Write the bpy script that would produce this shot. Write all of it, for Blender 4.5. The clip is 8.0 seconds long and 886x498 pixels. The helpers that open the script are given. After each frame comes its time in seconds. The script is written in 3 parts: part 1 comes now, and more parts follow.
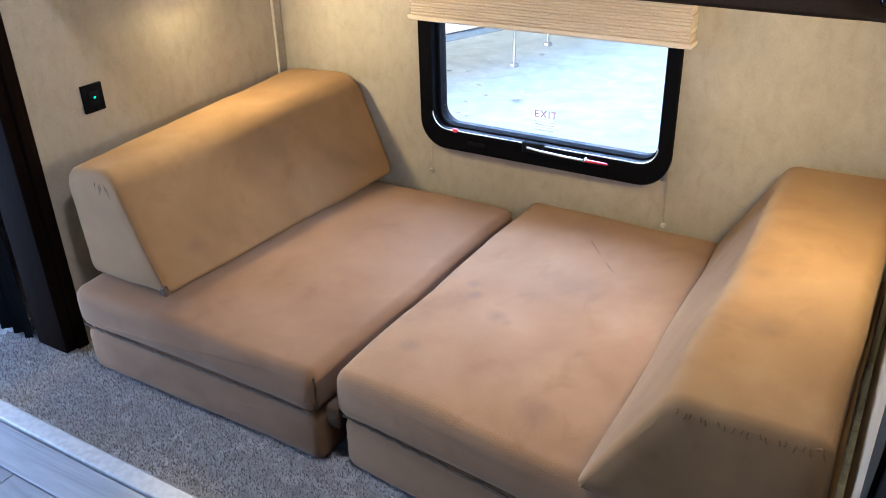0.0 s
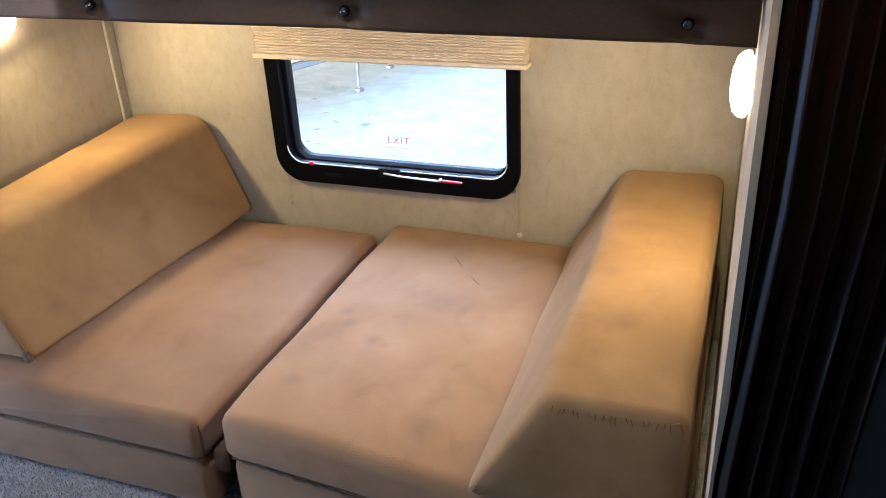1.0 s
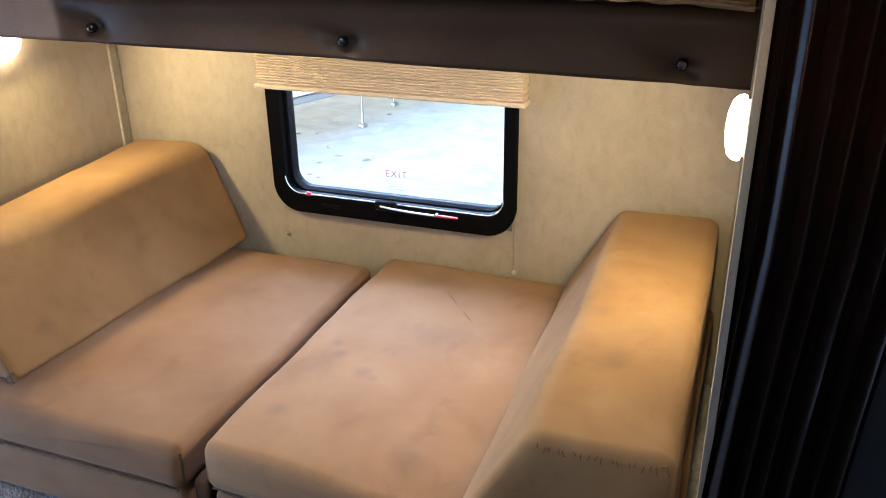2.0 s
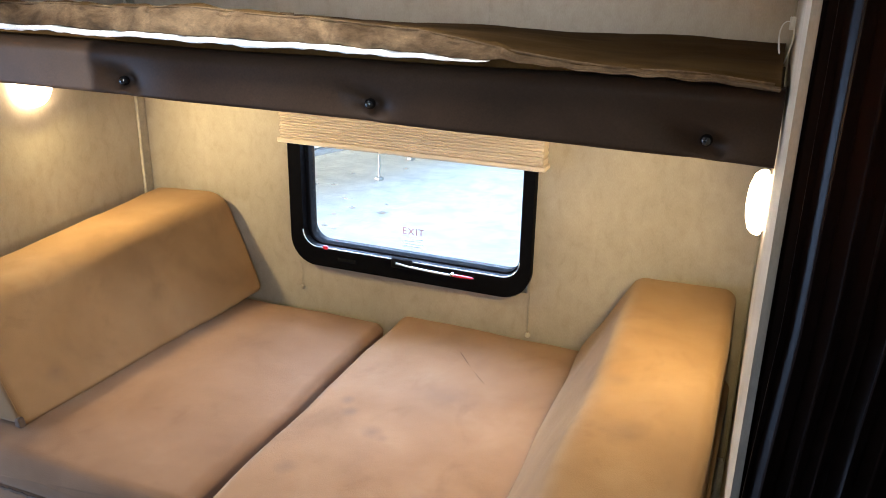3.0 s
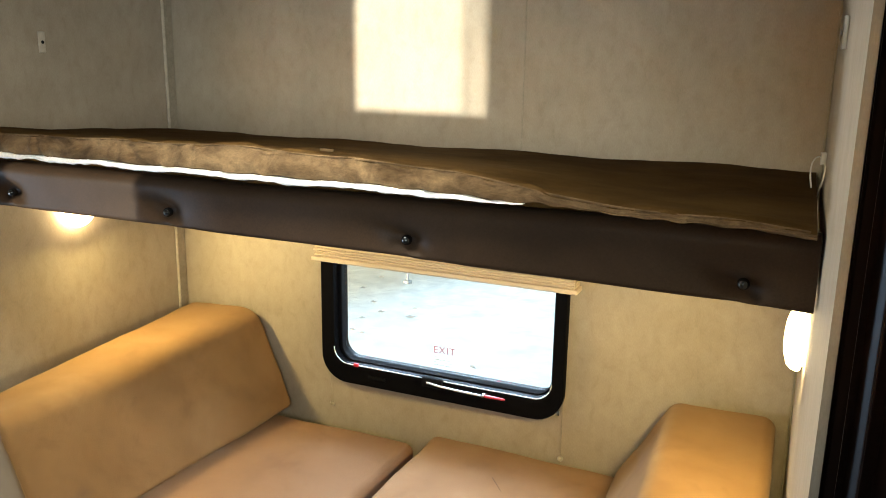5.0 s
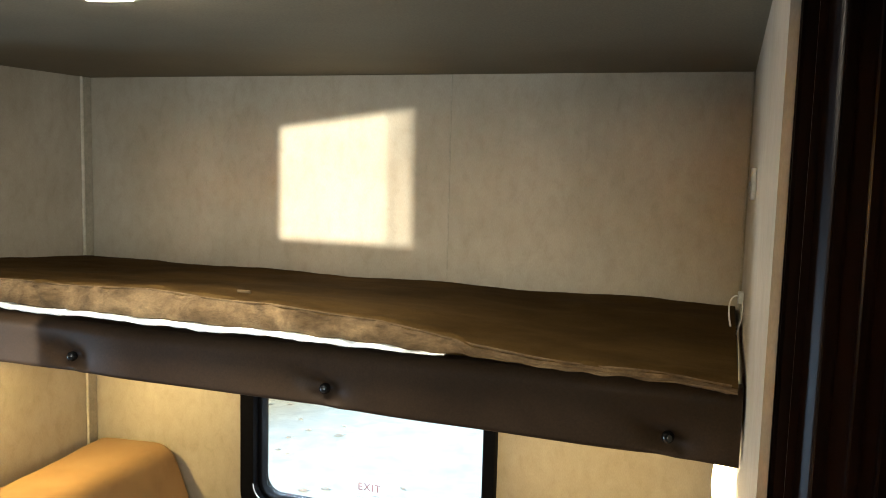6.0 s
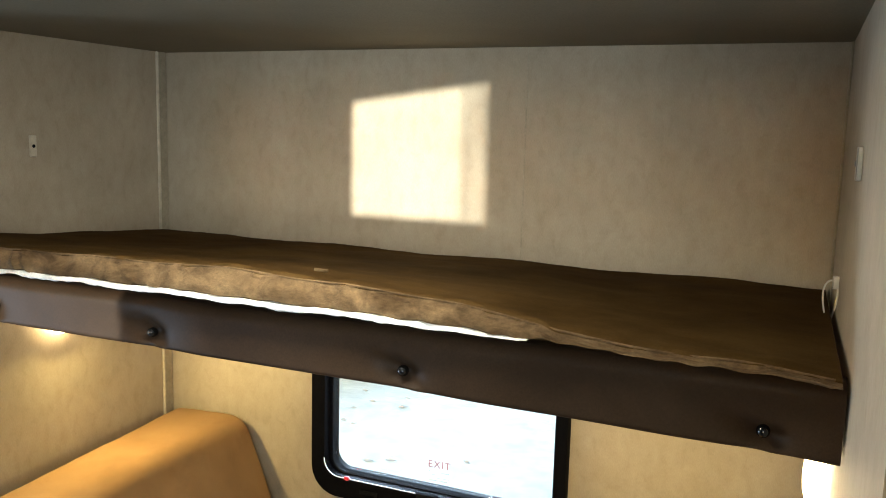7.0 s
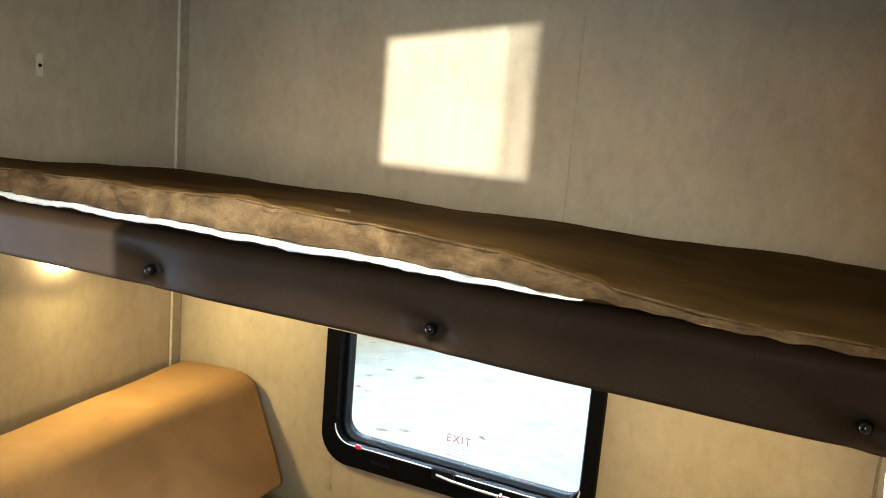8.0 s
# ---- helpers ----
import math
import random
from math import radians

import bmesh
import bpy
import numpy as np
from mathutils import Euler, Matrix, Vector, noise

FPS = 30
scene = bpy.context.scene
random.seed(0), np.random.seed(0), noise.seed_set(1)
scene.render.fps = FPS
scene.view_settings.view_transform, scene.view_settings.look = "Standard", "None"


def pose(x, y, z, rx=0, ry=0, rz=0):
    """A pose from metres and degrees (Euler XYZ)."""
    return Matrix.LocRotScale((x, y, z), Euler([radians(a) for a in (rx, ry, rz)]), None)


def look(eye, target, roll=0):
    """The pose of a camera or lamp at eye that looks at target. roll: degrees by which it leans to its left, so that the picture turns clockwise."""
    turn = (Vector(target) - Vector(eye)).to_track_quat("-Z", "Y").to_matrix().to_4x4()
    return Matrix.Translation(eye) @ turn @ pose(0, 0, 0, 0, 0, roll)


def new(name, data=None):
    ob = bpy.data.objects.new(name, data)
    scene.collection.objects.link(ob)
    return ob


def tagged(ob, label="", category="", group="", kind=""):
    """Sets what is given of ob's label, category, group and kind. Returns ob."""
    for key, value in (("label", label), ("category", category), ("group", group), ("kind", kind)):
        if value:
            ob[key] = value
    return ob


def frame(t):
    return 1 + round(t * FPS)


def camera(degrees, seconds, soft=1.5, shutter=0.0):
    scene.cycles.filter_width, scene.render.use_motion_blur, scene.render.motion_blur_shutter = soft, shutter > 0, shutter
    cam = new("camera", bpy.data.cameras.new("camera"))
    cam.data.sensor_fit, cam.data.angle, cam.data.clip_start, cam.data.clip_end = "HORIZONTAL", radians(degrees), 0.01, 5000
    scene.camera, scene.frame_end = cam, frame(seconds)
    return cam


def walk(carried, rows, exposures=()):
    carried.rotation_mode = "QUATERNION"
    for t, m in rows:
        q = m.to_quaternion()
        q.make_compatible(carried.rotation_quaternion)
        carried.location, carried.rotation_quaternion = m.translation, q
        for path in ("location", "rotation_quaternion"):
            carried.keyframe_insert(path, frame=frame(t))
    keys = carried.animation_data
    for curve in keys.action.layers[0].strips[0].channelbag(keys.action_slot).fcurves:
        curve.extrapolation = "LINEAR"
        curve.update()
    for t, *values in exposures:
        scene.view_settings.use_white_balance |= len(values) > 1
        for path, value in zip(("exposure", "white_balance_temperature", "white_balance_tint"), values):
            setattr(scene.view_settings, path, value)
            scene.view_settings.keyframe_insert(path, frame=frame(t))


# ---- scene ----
cam = camera(56.3, 8.0, soft=0.95)
EXPOSURE = 3.8
SKY, SUN_POWER, SIDE_FILL_POWER, REAR_POWER = 0.20, 0.70, 2.0, 0.22
LAMP_GLOW, LAMP_POWER, CEIL_GLOW, YARD_POWER = 2.4, 0.84, 15.5, 6.8
PATH = [
    (0, (1.852, -2.047, 1.275), (0.923, -0.54, 0.344), -1.6),
    (0.2, (1.84, -2.055, 1.284), (1.012, -0.539, 0.277), -1.4),
    (0.5, (1.86, -2.076, 1.299), (1.072, -0.52, 0.321), -2.9),
    (0.8, (1.846, -2.108, 1.303), (1.143, -0.469, 0.396), -2.4),
    (1, (1.864, -2.1, 1.315), (1.226, -0.431, 0.417), -2.9),
    (1.2, (1.881, -2.097, 1.307), (1.231, -0.433, 0.407), -3.3),
    (1.5, (1.87, -2.077, 1.295), (1.221, -0.422, 0.378), -3.0),
    (1.7, (1.885, -2.092, 1.286), (1.25, -0.406, 0.419), -1.6),
    (2, (1.878, -2.093, 1.302), (1.229, -0.385, 0.488), -0.9),
    (2.2, (1.873, -2.091, 1.311), (1.202, -0.373, 0.537), -0.5),
    (3.3, (1.86, -2.093, 1.32), (1.171, -0.346, 0.63), 1.2),
    (3.5, (1.859, -2.102, 1.325), (1.164, -0.356, 0.641), 0.4),
    (4, (1.863, -2.104, 1.342), (1.195, -0.328, 0.712), 0.9),
    (4.5, (1.868, -2.097, 1.374), (1.202, -0.273, 0.892), 1.4),
    (4.7, (1.859, -2.094, 1.371), (1.121, -0.304, 0.87), 2.0),
    (5.8, (1.829, -2.049, 1.43), (1.041, -0.23, 1.165), 0.7),
    (6, (1.844, -2.04, 1.437), (1.195, -0.161, 1.223), 1.5),
    (6.2, (1.852, -2.035, 1.445), (1.322, -0.119, 1.231), 1.6),
    (6.5, (1.84, -2.03, 1.454), (1.295, -0.114, 1.274), 1.4),
    (6.8, (1.812, -2.024, 1.447), (1.084, -0.184, 1.158), 1.0),
    (7, (1.801, -2.016, 1.446), (1.019, -0.198, 1.161), 1.5),
    (7.2, (1.785, -2.015, 1.436), (0.959, -0.214, 1.158), 1.9),
    (7.5, (1.765, -2.005, 1.421), (0.912, -0.229, 1.078), 2.0),
    (7.8, (1.741, -1.947, 1.389), (0.926, -0.161, 1.004), 2.5),
    (8, (1.71, -1.858, 1.371), (0.883, -0.071, 1.023), 4.8),
]
walk(cam, [(t, look(eye, target, roll)) for t, eye, target, roll in PATH], exposures=[(t, EXPOSURE, k, tint) for t, k, tint in ((0.0, 4850, 15.0), (1.5, 5250, 15.0), (3.5, 5300, 12.0), (5.2, 6150, 4.0), (8.0, 6150, 4.0))])

# ---- world, sun and large lights ----
SUN_ELEV = 1.63
SUN_DIR = Vector((0.41, 1.0, -math.tan(radians(SUN_ELEV)) * 1.081))
world = bpy.data.worlds.new("world")
scene.world = world
world.use_nodes = True
wn = world.node_tree.nodes
sky = wn.new("ShaderNodeTexSky")
sky.sky_type, sky.sun_disc = "NISHITA", False
sky.sun_elevation, sky.sun_rotation = radians(SUN_ELEV), math.atan2(-0.41, -1.0)
sky.air_density, sky.dust_density, sky.ozone_density = 1.0, 0.4, 1.5
wn["Background"].inputs["Strength"].default_value = SKY
world.node_tree.links.new(sky.outputs[0], wn["Background"].inputs["Color"])


def lamp(name, kind, m, energy, colour):
    ob = new(name, bpy.data.lights.new(name, kind))
    ob.matrix_world = m
    ob.data.energy, ob.data.color = energy, colour
    return ob


sun = lamp("sun", "SUN", look((0, 0, 0), SUN_DIR), SUN_POWER, (1.0, 0.92, 0.74))
sun.data.angle = radians(0.6)
# unseen fills: cool side light from an assumed doorway, rear light behind the camera
side_fill = lamp("side_daylight_fill", "AREA", look((-0.99, -1.725, 0.50), (1.0, -1.25, -0.35)), SIDE_FILL_POWER, (0.58, 0.76, 1.0))
side_fill.data.shape, side_fill.data.size, side_fill.data.size_y = "RECTANGLE", 0.60, 0.90
side_fill.data.spread = radians(135)
# added fill for the upper back wall, beam narrowed to spare the seats
rear_light = lamp("rear_daylight_fill", "AREA", look((1.79, -2.59, 1.37), (0.52, 0.0, 1.20)), REAR_POWER, (0.92, 0.98, 1.0))
rear_light.data.shape, rear_light.data.size, rear_light.data.size_y = "RECTANGLE", 0.46, 0.46
rear_light.data.spread = radians(54)

# bright sky above the yard, through the alcove's window
yard_light = lamp("window_daylight", "AREA", look((0.72, 1.05, 1.22), (1.02, -0.5, 0.34)), YARD_POWER, (0.66, 0.80, 1.0))
yard_light.data.shape, yard_light.data.size, yard_light.data.size_y = "RECTANGLE", 1.7, 0.8


# ---- materials ----
def material(name):
    m = bpy.data.materials.new(name)
    m.use_nodes = True
    return m, m.node_tree.nodes, m.node_tree.links, m.node_tree.nodes["Principled BSDF"]


def node(nodes, kind, **values):
    n = nodes.new(kind)
    for key, value in values.items():
        n.inputs[key.replace("_", " ")].default_value = value
    return n


def ramp(nodes, links, source, stops):
    r = nodes.new("ShaderNodeValToRGB")
    el = r.color_ramp.elements
    while len(el) < len(stops):
        el.new(0.5)
    for e, (at, c) in zip(el, stops):
        e.position, e.color = at, (*c, 1) if len(c) == 3 else c
    links.new(source, r.inputs[0])
    return r.outputs["Color"]


def coords(nodes, links, scale=(1, 1, 1)):
    t = nodes.new("ShaderNodeTexCoord")
    mp = nodes.new("ShaderNodeMapping")
    mp.inputs["Scale"].default_value = scale
    links.new(t.outputs["Object"], mp.inputs["Vector"])
    return mp.outputs["Vector"]


def mixed(nodes, links, fac, a, b, mode="MIX"):
    m = nodes.new("ShaderNodeMix")
    m.data_type, m.blend_type = "RGBA", mode
    for value, slot in ((fac, 0), (a, 6), (b, 7)):
        if isinstance(value, (int, float)):
            m.inputs[slot].default_value = value
        elif isinstance(value, tuple):
            m.inputs[slot].default_value = (*value, 1)
        else:
            links.new(value, m.inputs[slot])
    return m.outputs[2]


def bump(nodes, links, bsdf, height, strength, distance):
    b = node(nodes, "ShaderNodeBump", Strength=strength, Distance=distance)
    links.new(height, b.inputs["Height"])
    links.new(b.outputs[0], bsdf.inputs["Normal"])


def surface(name, dark, mid, light, coarse=4.0, fine=90.0, rough=0.8, stretch=(1, 1, 1), relief=0.25, depth=0.002, spec=0.4, metal=0.0, sheen=0.0, sheen_tint=(1, 1, 1)):
    """A surface with blotches of about 1 / coarse metres and a grain of about 1 / fine metres."""
    m, n, l, b = material(name)
    v = coords(n, l, stretch)
    big = node(n, "ShaderNodeTexNoise", Scale=coarse, Detail=6.0, Roughness=0.62, Distortion=0.4)
    small = node(n, "ShaderNodeTexNoise", Scale=fine, Detail=4.0, Roughness=0.7)
    l.new(v, big.inputs["Vector"]), l.new(v, small.inputs["Vector"])
    base = ramp(n, l, big.outputs["Fac"], [(0.30, dark), (0.5, mid), (0.70, light)])
    grain = ramp(n, l, small.outputs["Fac"], [(0.3, (0.78, 0.78, 0.78)), (0.7, (1.15, 1.15, 1.15))])
    l.new(mixed(n, l, 0.8, base, grain, "MULTIPLY"), b.inputs["Base Color"])
    b.inputs["Roughness"].default_value = rough
    b.inputs["Specular IOR Level"].default_value = spec
    b.inputs["Metallic"].default_value = metal
    b.inputs["Sheen Weight"].default_value = sheen
    b.inputs["Sheen Tint"].default_value = (*sheen_tint, 1)
    bump(n, l, b, small.outputs["Fac"], relief, depth)
    return m


def plain(name, colour, rough=0.5, metal=0.0, emit=0.0, coat=0.0):
    m, n, l, b = material(name)
    v = coords(n, l)
    tex = node(n, "ShaderNodeTexNoise", Scale=60.0, Detail=3.0)
    l.new(v, tex.inputs["Vector"])
    lo, hi = tuple(c * 0.88 for c in colour), tuple(min(c * 1.1, 1) for c in colour)
    col = ramp(n, l, tex.outputs["Fac"], [(0.35, lo), (0.65, hi)])
    l.new(col, b.inputs["Base Color"])
    b.inputs["Roughness"].default_value, b.inputs["Metallic"].default_value = rough, metal
    b.inputs["Coat Weight"].default_value = coat
    if emit:
        b.inputs["Emission Color"].default_value, b.inputs["Emission Strength"].default_value = (*colour, 1), emit
    return m


def wallpaper():
    m, n, l, b = material("wallpaper")
    v = coords(n, l, (1, 1, 1))
    big = node(n, "ShaderNodeTexNoise", Scale=3.2, Detail=5.0, Roughness=0.55, Distortion=0.3)
    l.new(v, big.inputs["Vector"])
    vs = coords(n, l, (30, 30, 17))
    mid = node(n, "ShaderNodeTexNoise", Scale=1.2, Detail=5.0, Roughness=0.62, Distortion=0.5)
    l.new(vs, mid.inputs["Vector"])
    vf = coords(n, l, (260, 260, 70))
    fine = node(n, "ShaderNodeTexNoise", Scale=2.0, Detail=3.0, Roughness=0.7)
    l.new(vf, fine.inputs["Vector"])
    base = ramp(n, l, big.outputs["Fac"], [(0.28, (0.328, 0.270, 0.198)), (0.52, (0.380, 0.318, 0.240)), (0.74, (0.428, 0.364, 0.281))])
    flecks = ramp(n, l, mid.outputs["Fac"], [(0.30, (0.88, 0.865, 0.84)), (0.47, (0.98, 0.975, 0.97)), (0.68, (1.05, 1.05, 1.045))])
    weave = ramp(n, l, fine.outputs["Fac"], [(0.3, (0.86, 0.86, 0.85)), (0.7, (1.08, 1.08, 1.08))])
    one = mixed(n, l, 0.9, base, flecks, "MULTIPLY")
    l.new(mixed(n, l, 0.8, one, weave, "MULTIPLY"), b.inputs["Base Color"])
    b.inputs["Roughness"].default_value = 0.55
    b.inputs["Specular IOR Level"].default_value = 0.35
    bump(n, l, b, fine.outputs["Fac"], 0.18, 0.0012)
    return m


def suede(name, spots=(), tone=(1.0, 1.0, 1.0)):
    """Brushed suede cloth: nap in lighter and darker strokes, rubbed patches, and a few worn spots (x, y, size)."""
    m, n, l, b = material(name)
    v = coords(n, l)
    nap = node(n, "ShaderNodeTexNoise", Scale=3.4, Detail=4.0, Roughness=0.55, Distortion=0.3)
    strokes = node(n, "ShaderNodeTexNoise", Scale=1.0, Detail=5.0, Roughness=0.65, Distortion=0.6)
    grain = node(n, "ShaderNodeTexNoise", Scale=420.0, Detail=2.0)
    l.new(v, nap.inputs["Vector"]), l.new(v, grain.inputs["Vector"])
    l.new(coords(n, l, (9, 7, 9)), strokes.inputs["Vector"])
    base = ramp(n, l, nap.outputs["Fac"], [(at, tuple(c * k for c, k in zip(col, tone))) for at, col in ((0.28, (0.195, 0.118, 0.064)), (0.42, (0.238, 0.148, 0.083)), (0.58, (0.268, 0.171, 0.100)), (0.75, (0.32, 0.214, 0.134)))])
    rub = ramp(n, l, strokes.outputs["Fac"], [(0.30, (0.88, 0.86, 0.84)), (0.42, (1, 1, 1)), (0.7, (1.03, 1.03, 1.03))])
    col = mixed(n, l, 0.8, base, rub, "MULTIPLY")
    geo = n.new("ShaderNodeTexCoord")
    for x, y, z, size, strength in spots:
        sub = n.new("ShaderNodeVectorMath")
        sub.operation = "SUBTRACT"
        l.new(geo.outputs["Object"], sub.inputs[0])
        sub.inputs[1].default_value = (x, y, z)
        ln = n.new("ShaderNodeVectorMath")
        ln.operation = "LENGTH"
        l.new(sub.outputs[0], ln.inputs[0])
        wob = n.new("ShaderNodeMath")
        wob.operation = "MULTIPLY_ADD"
        l.new(strokes.outputs["Fac"], wob.inputs[0])
        wob.inputs[1].default_value = size * 1.9
        l.new(ln.outputs["Value"], wob.inputs[2])
        fac = ramp(n, l, wob.outputs[0], [(size * 1.0, (strength,) * 3), (size * 1.95, (0, 0, 0))])
        col = mixed(n, l, fac, col, (0.135, 0.082, 0.055))
    l.new(col, b.inputs["Base Color"])
    b.inputs["Roughness"].default_value = 0.88
    b.inputs["Specular IOR Level"].default_value = 0.2
    b.inputs["Sheen Weight"].default_value = 0.10
    b.inputs["Sheen Roughness"].default_value = 0.45
    b.inputs["Sheen Tint"].default_value = (1.0, 0.86, 0.70, 1)
    mix = n.new("ShaderNodeMath")
    mix.operation = "MULTIPLY_ADD"
    l.new(strokes.outputs["Fac"], mix.inputs[0])
    mix.inputs[1].default_value = 2.4
    l.new(grain.outputs["Fac"], mix.inputs[2])
    bump(n, l, b, mix.outputs[0], 0.25, 0.003)
    return m


def wood(name, dark, light, rough=0.4, grain_axis="z", scale=1.0):
    m, n, l, b = material(name)
    s = {"z": (16, 16, 1.2), "x": (1.2, 16, 16), "y": (16, 1.2, 16)}[grain_axis]
    v = coords(n, l, tuple(k * scale for k in s))
    info = n.new("ShaderNodeObjectInfo")
    shift = n.new("ShaderNodeVectorMath")
    shift.operation = "MULTIPLY_ADD"
    comb = n.new("ShaderNodeCombineXYZ")
    for k in range(3):
        l.new(info.outputs["Random"], comb.inputs[k])
    l.new(comb.outputs[0], shift.inputs[0])
    shift.inputs[1].default_value = (17, 23, 31)
    l.new(v, shift.inputs[2])
    a = node(n, "ShaderNodeTexNoise", Scale=2.2, Detail=8.0, Roughness=0.68, Distortion=1.1)
    l.new(shift.outputs[0], a.inputs["Vector"])
    col = ramp(n, l, a.outputs["Fac"], [(0.3, dark), (0.7, light)])
    val = n.new("ShaderNodeMapRange")
    val.inputs["To Min"].default_value, val.inputs["To Max"].default_value = 0.82, 1.14
    l.new(info.outputs["Random"], val.inputs["Value"])
    hsv = n.new("ShaderNodeHueSaturation")
    l.new(val.outputs[0], hsv.inputs["Value"]), l.new(col, hsv.inputs["Color"])
    l.new(hsv.outputs[0], b.inputs["Base Color"])
    b.inputs["Roughness"].default_value = rough
    bump(n, l, b, a.outputs["Fac"], 0.12, 0.001)
    return m


WALL = wallpaper()
# off-white panel with its base colour lowered to stand for dim light
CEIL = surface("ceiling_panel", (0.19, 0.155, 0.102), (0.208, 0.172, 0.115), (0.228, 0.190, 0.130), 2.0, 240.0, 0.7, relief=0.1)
# backrest suede, tone yellowed to stand for the wall lamps' light
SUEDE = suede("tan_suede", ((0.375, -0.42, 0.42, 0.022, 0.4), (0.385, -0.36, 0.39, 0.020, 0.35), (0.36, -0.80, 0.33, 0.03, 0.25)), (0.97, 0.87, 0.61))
# darker suede that stands for shade in creases and gaps; also a corner mark
CREASE = surface("suede_shade_and_marks", (0.06, 0.034, 0.018), (0.085, 0.05, 0.027), (0.11, 0.066, 0.037), 20.0, 200.0, 0.9)
# other backrest: same cloth with the same lamp-yellow in its tone
SUEDE_G = suede("lamp_yellowed_suede", ((1.70, -0.80, 0.515, 0.05, 0.3), (1.66, -0.62, 0.515, 0.03, 0.25)), (0.97, 0.87, 0.61))
# same suede for the left seat, tone lowered to stand for shade
SUEDE_L = suede("shaded_tan_suede", ((0.36, -0.80, 0.25, 0.04, 0.25),), (0.80, 0.68, 0.57))
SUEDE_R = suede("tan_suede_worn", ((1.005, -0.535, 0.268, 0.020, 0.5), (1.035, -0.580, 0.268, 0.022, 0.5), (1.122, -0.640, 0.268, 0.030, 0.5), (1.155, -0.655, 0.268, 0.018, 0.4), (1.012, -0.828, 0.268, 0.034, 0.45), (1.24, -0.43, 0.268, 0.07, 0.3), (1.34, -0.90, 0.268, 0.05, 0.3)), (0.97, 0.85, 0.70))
MATT = surface("brown_mattress_cloth", (0.040, 0.0215, 0.0065), (0.058, 0.0320, 0.0100), (0.080, 0.046, 0.0150), 5.0, 220.0, 0.9, (1, 1.2, 1), 0.15, 0.002, 0.03, sheen=0.0)
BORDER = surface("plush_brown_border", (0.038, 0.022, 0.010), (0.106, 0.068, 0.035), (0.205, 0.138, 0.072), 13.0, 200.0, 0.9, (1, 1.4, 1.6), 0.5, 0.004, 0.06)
VINYL = surface("dark_brown_vinyl", (0.023, 0.0138, 0.0083), (0.030, 0.0182, 0.0110), (0.038, 0.0235, 0.0145), 3.0, 300.0, 0.45, relief=0.08, spec=0.05)
BLACK = plain("black_plastic", (0.004, 0.004, 0.005), 0.3)
BLACK.node_tree.nodes["Principled BSDF"].inputs["Specular IOR Level"].default_value = 0.03
BLACK_MATT = plain("black_rubber", (0.008, 0.008, 0.009), 0.75)
BLACK_MATT.node_tree.nodes["Principled BSDF"].inputs["Specular IOR Level"].default_value = 0.02
BUTTON = plain("glossy_black_button", (0.004, 0.004, 0.004), 0.12)
BEAD = plain("bright_bead", (0.85, 0.86, 0.88), 0.3, 0.4)
CHROME = plain("brushed_metal", (0.62, 0.62, 0.64), 0.25, 1.0)
WHITE = plain("white_plastic", (0.62, 0.60, 0.56), 0.45)
LINING = surface("white_lining_cloth", (0.70, 0.68, 0.64), (0.80, 0.78, 0.75), (0.86, 0.85, 0.82), 18.0, 200.0, 0.9)
RED = plain("red_plastic", (0.62, 0.02, 0.03), 0.35)
GREEN = plain("green_indicator", (0.05, 0.9, 0.35), 0.4, emit=0.25)
DARKWOOD = wood("dark_stained_wood", (0.0035, 0.0018, 0.0010), (0.010, 0.0052, 0.003), 0.75)
DARKWOOD.node_tree.nodes["Principled BSDF"].inputs["Specular IOR Level"].default_value = 0.03
CURTAIN = surface("dark_brown_satin", (0.006, 0.0030, 0.0020), (0.010, 0.0052, 0.0036), (0.015, 0.0082, 0.006), 5.0, 500.0, 0.36, (6, 6, 0.6), 0.08, 0.001, 0.15)
NAVY = surface("dark_slate_cloth", (0.0022, 0.0024, 0.004), (0.0036, 0.004, 0.006), (0.006, 0.0065, 0.009), 5.0, 500.0, 0.7, (6, 6, 0.6), 0.1, 0.001, 0.15)
SLATE = surface("dark_slate_panel", (0.022, 0.023, 0.026), (0.028, 0.029, 0.033), (0.034, 0.035, 0.04), 3.0, 200.0, 0.6)
SHADE = surface("woven_beige_shade", (0.57, 0.45, 0.33), (0.63, 0.505, 0.375), (0.68, 0.555, 0.42), 3.0, 160.0, 0.8, (1, 4, 6), 0.2, 0.001)
CARPETBASE = surface("taupe_carpet", (0.25, 0.235, 0.225), (0.38, 0.36, 0.35), (0.50, 0.48, 0.47), 26.0, 260.0, 0.95, relief=0.8, depth=0.006)
PLANK = wood("grey_vinyl_plank", (0.23, 0.235, 0.26), (0.42, 0.43, 0.465), 0.38, "x", 0.7)
STRIP = plain("pale_threshold", (0.50, 0.48, 0.47), 0.4)
LAMPSHADE = plain("lit_lamp_shade", (1.0, 0.725, 0.37), 0.4, emit=LAMP_GLOW)
CEILSHADE = plain("lit_ceiling_shade", (1.0, 0.885, 0.70), 0.4, emit=CEIL_GLOW)
TRIM = surface("corner_moulding", (0.30, 0.255, 0.185), (0.35, 0.30, 0.22), (0.40, 0.345, 0.26), 5.0, 80.0, 0.5)
TRIMLIGHT = plain("pale_trim_edge", (0.52, 0.46, 0.36), 0.4)
GROUND = surface("pale_concrete_ground", (0.94, 0.88, 0.79), (0.97, 0.91, 0.82), (0.98, 0.93, 0.84), 0.4, 6.0, 0.9, relief=0.1, depth=0.003)
LEAFM = plain("dry_leaf", (0.34, 0.33, 0.31), 0.8)
